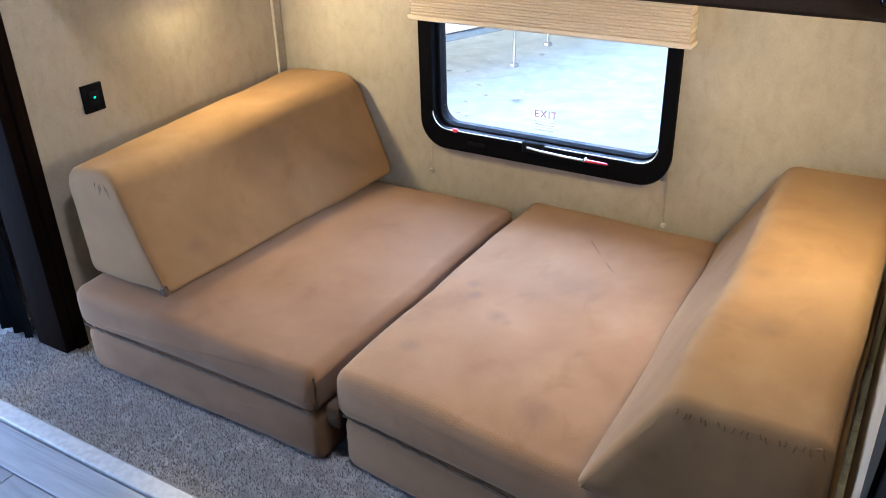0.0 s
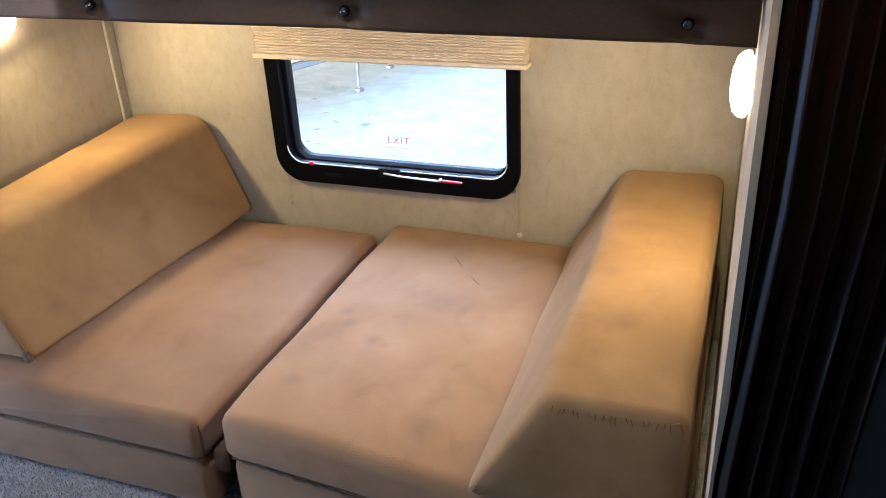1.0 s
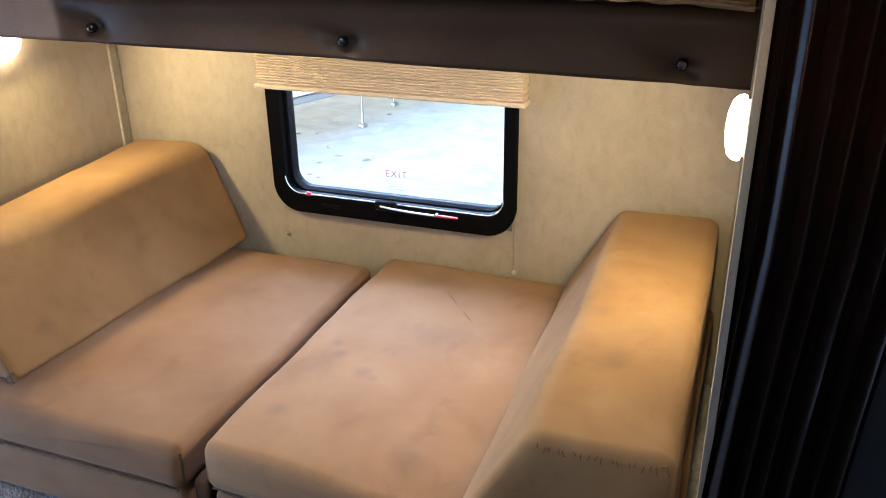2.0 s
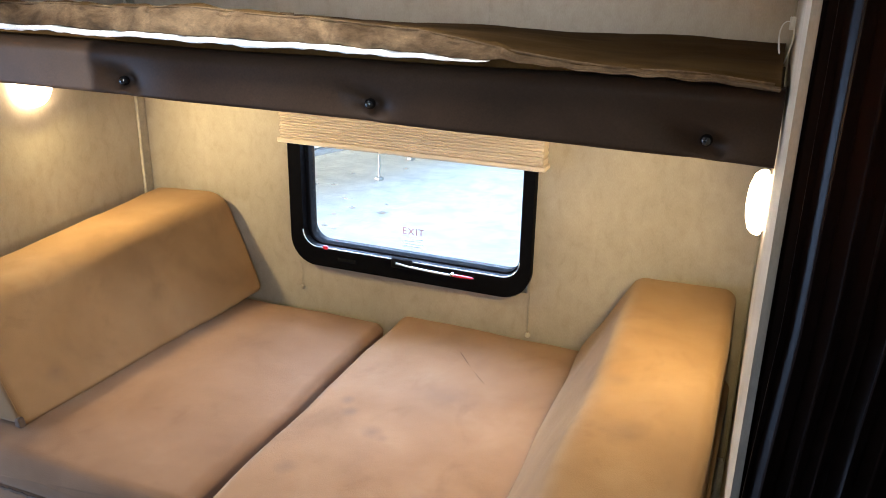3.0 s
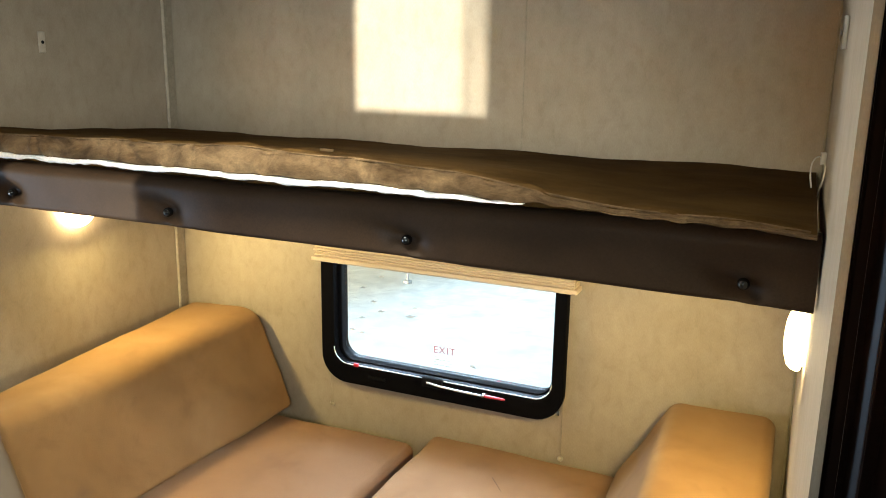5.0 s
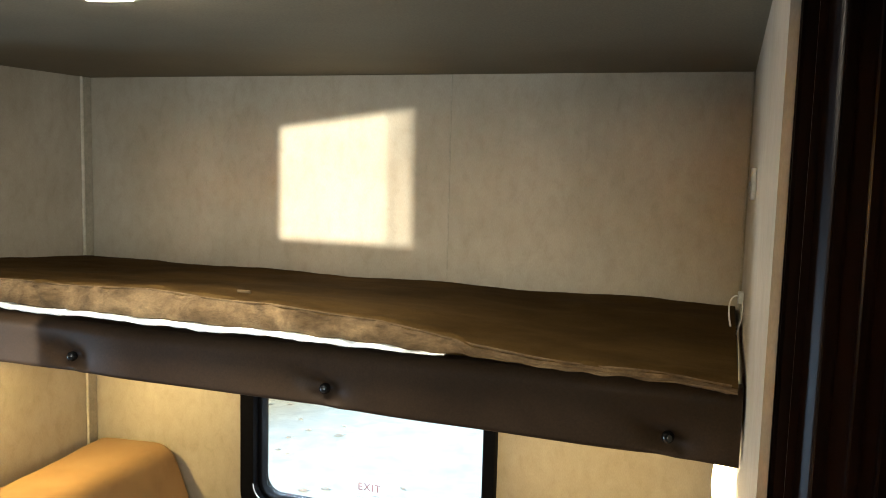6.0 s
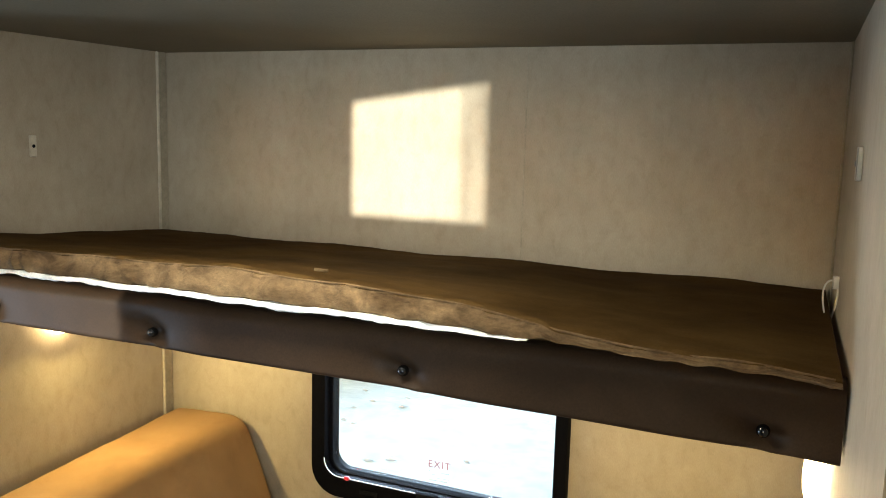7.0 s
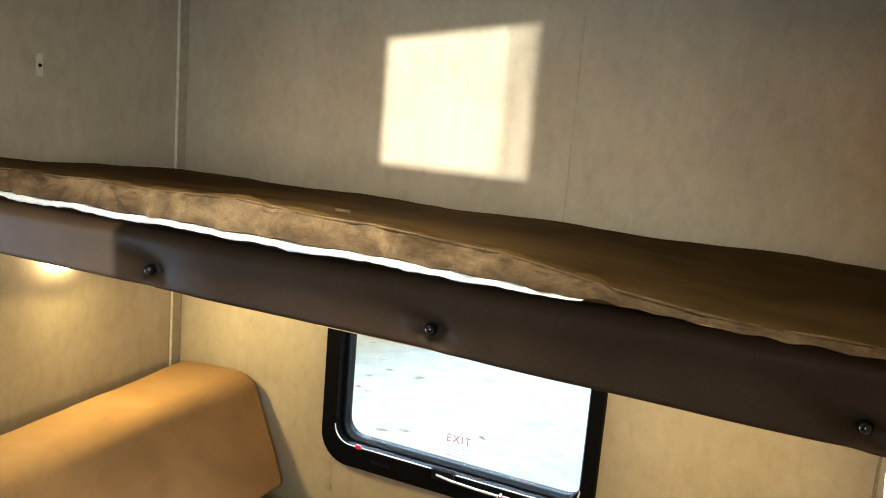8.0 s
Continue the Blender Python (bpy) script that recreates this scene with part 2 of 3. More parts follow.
TRAILERW = plain("white_fibreglass", (0.80, 0.81, 0.82), 0.35)
STEEL = plain("galvanised_steel", (0.30, 0.31, 0.32), 0.55, 0.3)
EXITRED = plain("red_print", (0.55, 0.20, 0.20), 0.6)
EXITGREY = plain("grey_print", (0.82, 0.88, 0.92), 0.7)


def carpet_pile():
    m, n, l, b = material("taupe_carpet_pile")
    g = n.new("ShaderNodeNewGeometry")
    col = ramp(n, l, g.outputs["Random Per Island"], [(0.0, (0.16, 0.145, 0.14)), (0.5, (0.34, 0.31, 0.30)), (1.0, (0.54, 0.50, 0.485))])
    l.new(col, b.inputs["Base Color"])
    b.inputs["Roughness"].default_value = 0.95
    b.inputs["Specular IOR Level"].default_value = 0.1
    return m


PILE = carpet_pile()


def sheer_cloth():
    """Thin cloth that lets about two thirds of the light through, in uneven threads."""
    m, n, l, b = material("sheer_cloth")
    threads = node(n, "ShaderNodeTexNoise", Scale=1.0, Detail=3.0)
    l.new(coords(n, l, (60, 60, 4)), threads.inputs["Vector"])
    b.inputs["Base Color"].default_value = (0.75, 0.72, 0.66, 1)
    b.inputs["Roughness"].default_value = 0.9
    l.new(ramp(n, l, threads.outputs["Fac"], [(0.35, (0.10, 0.10, 0.10)), (0.65, (0.34, 0.34, 0.34))]), b.inputs["Alpha"])
    return m


SHEER = sheer_cloth()


def pane_glass():
    m, n, l, b = material("clear_glass")
    b.inputs["Base Color"].default_value = (0.97, 0.985, 0.99, 1)
    b.inputs["Roughness"].default_value = 0.0
    b.inputs["IOR"].default_value = 1.45
    b.inputs["Transmission Weight"].default_value = 1.0
    return m


GLASS = pane_glass()


# ---- mesh helpers ----
def link(name, bm, mat, parent=None, label="", smooth=True):
    me = bpy.data.meshes.new(name)
    bmesh.ops.recalc_face_normals(bm, faces=bm.faces)
    bm.to_mesh(me)
    bm.free()
    me.materials.append(mat)
    if smooth:
        for p in me.polygons:
            p.use_smooth = True
        me.set_sharp_from_angle(angle=radians(38))
    ob = new(name, me)
    if parent is not None:
        ob.parent = parent
    if label:
        ob["label"] = label
    return ob


def part(name, bm, mat, parent, label="", smooth=True):
    return link(name, bm, mat, parent, label, smooth)


def thing(name, label, category, group="", at=(0, 0, 0)):
    ob = new(name)
    ob.location = at
    ob.empty_display_size = 0.05
    return tagged(ob, label, category, group)


def add_box(bm, x0, x1, y0, y1, z0, z1, bevel=0.0):
    vs = [bm.verts.new((x, y, z)) for z in (z0, z1) for y in (y0, y1) for x in (x0, x1)]
    fs = [bm.faces.new([vs[i] for i in f]) for f in ((0, 1, 3, 2), (4, 5, 7, 6), (0, 1, 5, 4), (2, 3, 7, 6), (0, 2, 6, 4), (1, 3, 7, 5))]
    if bevel:
        es = list({e for f in fs for e in f.edges})
        bmesh.ops.bevel(bm, geom=es, offset=bevel, segments=2, affect="EDGES", profile=0.5)
    return bm


def box(x0, x1, y0, y1, z0, z1, bevel=0.0):
    return add_box(bmesh.new(), x0, x1, y0, y1, z0, z1, bevel)


def rounded(poly, r, n=5, per_edge=1):
    """The outline of a polygon with its corners rounded; r: one radius, or one for each corner; per_edge: points along each side."""
    out, k = [], len(poly)
    rs = r if isinstance(r, (tuple, list)) else [r] * k
    arcs = []
    for i in range(k):
        p, a, c = Vector(poly[i]), Vector(poly[i - 1]), Vector(poly[(i + 1) % k])
        u, w = (a - p).normalized(), (c - p).normalized()
        half = u.angle(w) / 2
        d = min(rs[i] / math.tan(half), 0.48 * min((a - p).length, (c - p).length))
        rad = d * math.tan(half)
        centre = p + (u + w).normalized() * (rad / math.sin(half))
        s, e = p + u * d - centre, p + w * d - centre
        arc = []
        for j in range(n + 1):
            q = s.lerp(e, j / n)
            arc.append(centre + (q.normalized() * rad if q.length > 1e-9 else q))
        arcs.append(arc)
    for i in range(k):
        out += arcs[i]
        a, c = arcs[i][-1], arcs[(i + 1) % k][0]
        out += [a.lerp(c, j / per_edge) for j in range(1, per_edge)]
    return [(q.x, q.y) for q in out]


def loft(sections, bend=None, cap=True, closed=True):
    """A skin over sections of equally many points. bend moves each point."""
    bm = bmesh.new()
    rows = [[bm.verts.new(bend(Vector(p)) if bend else p) for p in s] for s in sections]
    n = len(rows[0])
    for a, b in zip(rows, rows[1:]):
        for i in range(n if closed else n - 1):
            j = (i + 1) % n
            bm.faces.new((a[i], a[j], b[j], b[i]))
    if cap:
        for row in (rows[0], rows[-1]):
            centre = sum((v.co for v in row), Vector()) / n
            ring = row
            for f in (0.75, 0.45):
                inner = [bm.verts.new(v.co.lerp(centre, 1 - f)) for v in row]
                for i in range(n):
                    j = (i + 1) % n
                    bm.faces.new((ring[i], ring[j], inner[j], inner[i]))
                ring = inner
            mid = bm.verts.new(centre)
            for i in range(n):
                bm.faces.new((ring[i], ring[(i + 1) % n], mid))
    return bm


def pillow(first, last, a0, a1, r, place, edge=0.03, steps=60, bend=None, per_edge=8):
    """A cushion between two outlines in a plane, from a0 to a1 along the third axis, with soft edges at both ends."""
    o0, o1 = rounded(first, r, 5, per_edge), rounded(last, r, 5, per_edge)
    sections = []
    L = a1 - a0
    stations = [edge * k / 6 for k in range(6)] + [edge + (L - 2 * edge) * k / steps for k in range(steps + 1)] + [L - edge + edge * k / 6 for k in range(1, 7)]
    for s in stations:
        u = max(0, 1 - min(s, L - s) / edge)
        inset = edge * (1 - math.sqrt(max(0, 1 - u * u)))
        t = s / L
        pts = [(p[0] * (1 - t) + q[0] * t, p[1] * (1 - t) + q[1] * t) for p, q in zip(o0, o1)]
        cx, cy = sum(p[0] for p in pts) / len(pts), sum(p[1] for p in pts) / len(pts)
        wx, wy = max(abs(p[0] - cx) for p in pts), max(abs(p[1] - cy) for p in pts)
        fx, fy = 1 - inset / wx, 1 - inset / wy
        sections.append([place(cx + (p[0] - cx) * fx, cy + (p[1] - cy) * fy, a0 + s) for p in pts])
    return loft(sections, bend)


def tube(points, r, n=8, closed=False):
    bm = bmesh.new()
    pts = [Vector(p) for p in points]
    rows = []
    for i, p in enumerate(pts):
        a, b = pts[i - 1 if (i or closed) else 0], pts[(i + 1) % len(pts) if (closed or i + 1 < len(pts)) else i]
        d = (b - a).normalized()
        side = d.cross(Vector((0.13, 0.21, 0.97)) if abs(d.z) < 0.9 else Vector((1, 0.1, 0))).normalized()
        up = side.cross(d)
        rows.append([bm.verts.new(p + (side * math.cos(k * math.tau / n) + up * math.sin(k * math.tau / n)) * r) for k in range(n)])
    pairs = list(zip(rows, rows[1:])) + ([(rows[-1], rows[0])] if closed else [])
    for a, b in pairs:
        for k in range(n):
            bm.faces.new((a[k], a[(k + 1) % n], b[(k + 1) % n], b[k]))
    if not closed:
        bm.faces.new(rows[0]), bm.faces.new(rows[-1])
    return bm


def lathe(profile, m, n=32):
    """Turns (radius, height) pairs round the axis of m."""
    bm = bmesh.new()
    rows = [[bm.verts.new(m @ Vector((r * math.cos(k * math.tau / n), r * math.sin(k * math.tau / n), h))) for k in range(n)] for r, h in profile]
    for a, b in zip(rows, rows[1:]):
        for k in range(n):
            bm.faces.new((a[k], a[(k + 1) % n], b[(k + 1) % n], b[k]))
    bm.faces.new(rows[0]), bm.faces.new(rows[-1])
    return bm


def hill(d, w):
    return math.exp(-(d / w) ** 2)


# ---- the alcove: floor, walls, ceiling ----
W, H = 1.88, 1.655
JAMB = -0.96          # front end of the side walls
REAR, LEFT, RIGHT = -2.6, -1.0, 3.0

def structure(name, bm, mat, label="", smooth=False):
    return tagged(link(name, bm, mat, None, label, smooth), label, "", "", "structure")


# back wall with the window's opening
WX0, WX1, WZ0, WZ1 = 0.556, 1.292, 0.389, 0.845
bm = bmesh.new()
add_box(bm, -0.06, WX0, 0, 0.05, -0.02, H + 0.05), add_box(bm, WX1, W + 0.06, 0, 0.05, -0.02, H + 0.05)
add_box(bm, WX0, WX1, 0, 0.05, -0.02, WZ0), add_box(bm, WX0, WX1, 0, 0.05, WZ1, H + 0.05)
structure("wall_back", bm, WALL, "beige mottled vinyl wallpaper wall")
structure("wall_left", box(-0.05, 0, JAMB, 0, -0.02, H + 0.02), WALL, "beige mottled vinyl wallpaper wall")
structure("wall_right", box(W, W + 0.05, -1.30, 0, -0.02, H + 0.02), WALL, "beige mottled vinyl wallpaper wall")
structure("ceiling", box(LEFT - 0.05, RIGHT + 0.05, REAR - 0.05, 0.05, H, H + 0.06), CEIL, "plain ceiling panel, tone darkened for dim light")
structure("floor_base", box(LEFT, RIGHT, REAR, 0, -0.08, -0.012), SLATE, "dark sub-floor")
# partitions beside the alcove and the walls that close the cabin
structure("wall_partition_left", box(LEFT, -0.16, JAMB + 0.03, JAMB + 0.07, -0.02, H), WALL, "beige wallpaper partition wall")
structure("wall_partition_right", box(W + 0.05, RIGHT, -1.30, -1.26, -0.02, H), SLATE, "dark slate partition panel")
# unseen wall, given dark wood to reduce bounce onto the cushion fronts
structure("wall_side_right", box(RIGHT, RIGHT + 0.05, REAR, -1.26, -0.02, H), DARKWOOD, "unseen side wall, made dark to cut bounced light")
# unseen wall; its low opening is added for the side fill
bm = bmesh.new()
add_box(bm, LEFT - 0.05, LEFT, REAR, -2.05, -0.02, H), add_box(bm, LEFT - 0.05, LEFT, -1.40, JAMB + 0.03, -0.02, H)
add_box(bm, LEFT - 0.05, LEFT, -2.05, -1.40, 1.00, H)
structure("wall_side_left", bm, WALL, "unseen beige wallpaper wall with an opening added for the side fill")
# unseen rear wall: one opening cut to the sun patch, one for the rear fill
OX0, OX1, OZ0, OZ1 = 0.634 + 0.41 * REAR, 1.048 + 0.41 * REAR, 1.06, 1.652
bm = bmesh.new()
add_box(bm, LEFT, OX0, REAR - 0.05, REAR, -0.02, H), add_box(bm, OX1, 1.55, REAR - 0.05, REAR, -0.02, H), add_box(bm, 2.03, RIGHT, REAR - 0.05, REAR, -0.02, H)
add_box(bm, 1.55, 2.03, REAR - 0.05, REAR, -0.02, 1.13), add_box(bm, 1.55, 2.03, REAR - 0.05, REAR, 1.61, H)
add_box(bm, OX0, OX1, REAR - 0.05, REAR, -0.02, OZ0), add_box(bm, OX0, OX1, REAR - 0.05, REAR, OZ1, H)
# unseen bar, added to keep the sun off the mattress front
structure("sun_patch_bar", box(OX0, OX1, REAR - 0.04, REAR - 0.01, 1.192, 1.287), BLACK, "unseen dark bar added to split the sun patch")
# added block that narrows the sun patch on the rail
add_box(bm, OX1 - 0.04, OX1, REAR - 0.05, REAR, OZ0, 1.25)
# dark wood here too, added to absorb bounce behind the camera
structure("wall_rear", bm, DARKWOOD, "unseen rear wall, made dark to cut bounced light, with two openings")
# unseen shade, added askew in that window to slant the sun patch's top
prof = [(OX0 - 0.01, 1.654), (OX1 + 0.01, 1.6545), (OX1 + 0.01, 1.650), (OX0 - 0.01, 1.593)]
loft_s = [[(x, y, z) for x, z in prof] for y in (REAR - 0.045, REAR - 0.035)]
tagged(link("sun_patch_shade", loft(loft_s), SHADE, None, "", False), "unseen beige shade added askew to slant the sun patch's top", "window shade")

# unseen sheer strip, added only to dim the right edge of the sun patch
sheer = tagged(link("sun_patch_sheer", box(OX1 - 0.07, OX1 + 0.03, REAR + 0.012, REAR + 0.014, 1.29, 1.64), SHEER, None, "", False), "unseen sheer strip added to dim the sun patch's right edge", "curtain")

# outer shell that closes the cabin, and the chassis under it
structure("wall_outer_back_left", box(LEFT - 0.05, -0.06, 0.0, 0.05, -0.02, H), TRAILERW, "white outer wall")
structure("wall_outer_back_right", box(W + 0.06, RIGHT + 0.05, 0.0, 0.05, -0.02, H), TRAILERW, "white outer wall")
structure("wall_outer_left", box(LEFT - 0.05, LEFT, JAMB + 0.03, 0.0, -0.02, H), TRAILERW, "white outer wall")
structure("wall_outer_right", box(RIGHT, RIGHT + 0.05, -1.26, 0.0, -0.02, H), TRAILERW, "white outer wall")
structure("chassis", box(LEFT - 0.03, RIGHT + 0.03, REAR - 0.03, 0.03, -0.90, -0.082), SLATE, "dark chassis skirt under the cabin")

# corner mouldings
structure("trim_corner_left", box(0, 0.006, -0.036, -0.001, 0.0, H, 0.002), TRIM, "beige corner moulding")
structure("trim_edge_left", box(0, 0.009, -0.042, -0.036, 0.0, H, 0.002), TRIMLIGHT, "pale edge of the corner moulding")
structure("trim_corner_right", box(W - 0.005, W, -0.016, -0.001, 0.0, H, 0.002), TRIM, "beige corner moulding")
structure("trim_seam_back", box(1.150, 1.1535, -0.002, 0, 1.10, H, 0.0008), TRIM, "thin joint strip of wall panels")

# ---- carpet, threshold, plank floor ----
CE = -1.205
structure("carpet", box(0.0 - 0.9, W + 0.4, CE, 0, -0.012, 0.0), CARPETBASE, "taupe grey cut-pile carpet")
rnd = random.Random(5)
verts, faces = [], []
for _ in range(30000):
    x, y = rnd.uniform(-0.25, 1.9), rnd.uniform(CE, -0.93)
    a, h, r = rnd.uniform(0, math.tau), rnd.uniform(0.004, 0.009), rnd.uniform(0.0013, 0.0026)
    lx, ly = rnd.gauss(0, 0.0025), rnd.gauss(0, 0.0025)
    k = len(verts)
    verts += [(x + r * math.cos(a + q), y + r * math.sin(a + q), -0.001) for q in (0, 2.1, 4.2)] + [(x + lx, y + ly, h)]
    faces += [(k, k + 1, k + 3), (k + 1, k + 2, k + 3), (k + 2, k, k + 3)]
me = bpy.data.meshes.new("carpet_pile")
me.from_pydata(verts, [], faces)
me.materials.append(PILE)
tagged(new("carpet_pile", me), "taupe grey carpet pile", "carpet", "", "stuff")
structure("threshold", box(-0.9, W + 0.4, CE - 0.048, CE - 0.001, -0.012, 0.004, 0.004), STRIP, "pale floor transition strip")
floor = structure("floor", box(LEFT, RIGHT, REAR, CE - 0.05, -0.012, -0.006), SLATE, "grey vinyl plank floor")

# ---- window ----
def ring(outer, inner, y0, y1, lip=0.004):
    n = len(outer)
    rows = [[(x, y1, z) for x, z in outer], [(x, y0 + lip, z) for x, z in outer]]
    cx, cz = sum(p[0] for p in outer) / n, sum(p[1] for p in outer) / n
    rows += [[(x + (cx - x) * 0.008, y0, z + (cz - z) * 0.008) for x, z in outer]]
    rows += [[(x - (cx - x) * 0.006, y0, z - (cz - z) * 0.006) for x, z in inner], [(x, y0 + lip, z) for x, z in inner], [(x, y1, z) for x, z in inner]]
    return loft(rows + [rows[0]], None, False)


def rect(x0, x1, z0, z1, r, n=8):
    return rounded([(x0, z0), (x1, z0), (x1, z1), (x0, z1)], r, n)


window = tagged(thing("window_1", "black-framed emergency exit window with rounded corners", "window"), kind="structure")
F = rect(0.536, 1.306, 0.373, 0.868, 0.085)
G = rect(0.584, 1.270, 0.438, 0.820, 0.05)
G2 = rect(0.597, 1.264, 0.4425, 0.812, 0.045)
part("window_frame", ring(F, G, -0.022, 0.06), BLACK, window, "glossy black clamp frame")
part("inner_frame", ring(G, G2, 0.001, 0.030, 0.002), BLACK_MATT, window, "black rubber glazing frame")
part("bead", tube([(x, -0.0225, z) for x, z in rect(0.582, 1.272, 0.4365, 0.60, 0.05)[:18]], 0.0016, 8), BEAD, window, "bright metal bead")
pane = part("pane", box(0.590, 1.268, 0.012, 0.016, 0.436, 0.816), GLASS, window, "clear glass pane", False)
pane.visible_shadow = False
part("latch_base", box(0.885, 0.950, -0.040, -0.022, 0.416, 0.446, 0.004), BLACK_MATT, window)
part("latch_bar", tube([(0.905, -0.044, 0.434), (0.95, -0.050, 0.432), (1.02, -0.052, 0.430), (1.085, -0.048, 0.427)], 0.0031), BEAD, window, "brushed metal latch bar")
part("latch_tip", loft([[(x, -0.046 + r * math.cos(a * 0.7854), 0.427 + 0.7 * r * math.sin(a * 0.7854)) for a in range(8)] for x, r in ((1.078, 0.004), (1.09, 0.0062), (1.12, 0.0055), (1.142, 0.0045), (1.147, 0.002))]), RED, window, "red latch grip")
part("latch_pin", lathe([(0.005, 0), (0.005, 0.012), (0.002, 0.014)], Matrix.Translation((1.085, -0.05, 0.433)) @ pose(0, 0, 0, 90), 12), CHROME, window)
part("pull_tab", box(0.652, 0.668, -0.030, -0.021, 0.433, 0.445, 0.003), RED, window, "small red release tab")
part("pull_tab", box(0.70, 0.76, -0.026, -0.021, 0.400, 0.412, 0.002), BLACK_MATT, window, "black moulded label")


def text(name, words, size, m, mat, parent):
    c = bpy.data.curves.new(name, "FONT")
    c.body, c.size, c.align_x, c.extrude, c.space_character = words, size, "CENTER", 0.0002, 1.15
    tmp = bpy.data.objects.new(name, c)
    me = bpy.data.meshes.new_from_object(tmp)
    bpy.data.objects.remove(tmp)
    me.transform(m)
    me.materials.append(mat)
    ob = new(name, me)
    ob.parent = parent
    return ob


text("exit_lettering", "EXIT", 0.0305, Matrix.Translation((0.935, 0.0108, 0.508)) @ pose(0, 0, 0, 90), EXITRED, window)
for k in range(4):
    part("print_bar", box(0.903, 0.967 - 0.006 * (k % 2), 0.0104, 0.0112, 0.494 - k * 0.008, 0.4975 - k * 0.008), EXITGREY, window, "", False)

# pleated shade drawn up at the window's head
shade = thing("pleated_shade", "beige woven pleated shade drawn up over the window", "window shade")
part("bottom_rail", box(0.528, 1.338, -0.060, -0.004, 0.760, 0.774, 0.004), SHADE, shade, "beige bottom rail")
for k in range(16):
    z = 0.775 + k * 0.0079
    o = rnd.uniform(-0.0015, 0.0015)
    sec = [[(x, y, zz) for y, zz in ((-0.003, z), (-0.0535 + o, z + 0.0004), (-0.057 + o, z + 0.0038), (-0.0535 + o, z + 0.0073), (-0.003, z + 0.0075))] for x in (0.538 + o, 0.8, 1.1, 1.330 + o)]
    part("pleat", loft(sec), SHADE, shade)
part("head_rail", box(0.534, 1.334, -0.058, -0.002, 0.903, 0.932, 0.003), SHADE, shade)
for x, z in ((1.302, 0.262), (0.560, 0.285)):
    cord = thing("shade_cord", "thin beige shade cord ending at a wall stud", "cord", "shade cords")
    part("cord", tube([(x, -0.004, z), (x - 0.001, -0.006, 0.5), (x, -0.010, 0.762)], 0.0011, 6), TRIM, cord)
    part("stud", lathe([(0.008, 0), (0.008, 0.004), (0.005, 0.009), (0.001, 0.010)], Matrix.Translation((x, 0, z)) @ pose(0, 0, 0, 90), 16), TRIMLIGHT if x > 1 else TRIM, cord, "small round stud")

# ---- cushions ----
def wobble(seed, amount=0.006, scale=5.0):
    def bend(p):
        q = p * scale + Vector((seed * 3.7, seed * 1.3, seed))
        fine = p * 17 + Vector((seed, 0, 0))
        return p + Vector((noise.noise(q), noise.noise(q + Vector((9, 2, 5))), noise.noise(q + Vector((4, 7, 1))))) * amount + Vector((0, 0, noise.noise(fine))) * amount * 0.25
    return bend


def puckered(seed, ys, amount=0.006, edge_z=0.5):
    """Wobble, with gathers where the top meets the end panel."""
    base = wobble(seed, amount)

    def bend(p):
        q = base(p)
        near = hill(p.y - ys, 0.035) * hill(p.z - edge_z, 0.05)
        return q + Vector((0, -1, 0.4)) * near * 0.006 * abs(math.sin(p.x * 95 + 2 * math.sin(p.x * 31)))
    return bend


xz = lambda a, b, c: (a, c, b)
SEATS = "fold-out seat cushions"
# seats: a folded pair of slabs each
def seat(x0, x1, yf, yr, top, seed, label, mat):
    ob = thing("folding_seat_cushion", label, "cushion", SEATS)
    mid = top * 0.52
    def bulge(b):
        def f(p):
            q = b(p)
            if x0 > 0.5:
                q.y -= 0.10 * (p.x - x0) * max(0.0, min(1.0, -p.y))
            u, v = (p.x - x0) / (x1 - x0), (p.y - yf) / (yr - yf)
            if p.z > mid + 0.04:
                q.z += 0.012 * max(0, 1 - (2 * u - 1) ** 4) * max(0, 1 - (2 * v - 1) ** 4) - 0.006
            return q
        return f
    part("upper_slab", pillow([(x0, mid + 0.004), (x1, mid + 0.004), (x1, top), (x0, top)], [(x0, mid + 0.004), (x1, mid + 0.004), (x1, top), (x0, top)], yf, yr, 0.028, xz, 0.028, 60, bulge(wobble(seed, 0.007)), 14), mat, ob)
    part("lower_slab", pillow([(x0 + 0.012, 0.0), (x1 - 0.004, 0.0), (x1 - 0.004, mid - 0.002), (x0 + 0.012, mid - 0.002)], [(x0 + 0.012, 0.0), (x1 - 0.004, 0.0), (x1 - 0.004, mid - 0.002), (x0 + 0.012, mid - 0.002)], yf + 0.006, yr, 0.022, xz, 0.024, 40, bulge(wobble(seed + 2, 0.004)), 10), mat, ob)
    # ruffled seam in the crease, coloured dark to stand for the shade there
    sk = 0.10 * (x1 - x0) / 90 if x0 > 0.5 else 0.0
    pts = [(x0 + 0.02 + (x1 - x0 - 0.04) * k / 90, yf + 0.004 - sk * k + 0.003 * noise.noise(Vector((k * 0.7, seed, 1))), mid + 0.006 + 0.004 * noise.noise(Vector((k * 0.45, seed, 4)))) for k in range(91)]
    part("crease_seam", tube(pts, 0.0030, 6), CREASE, ob, "ruffled seam darkened for the crease's shade")
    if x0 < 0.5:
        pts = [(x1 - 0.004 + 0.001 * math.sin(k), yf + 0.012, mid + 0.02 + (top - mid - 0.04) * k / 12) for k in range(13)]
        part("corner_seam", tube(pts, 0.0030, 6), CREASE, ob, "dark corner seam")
    return ob


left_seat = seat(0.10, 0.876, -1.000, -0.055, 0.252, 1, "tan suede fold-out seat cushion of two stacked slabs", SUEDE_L)
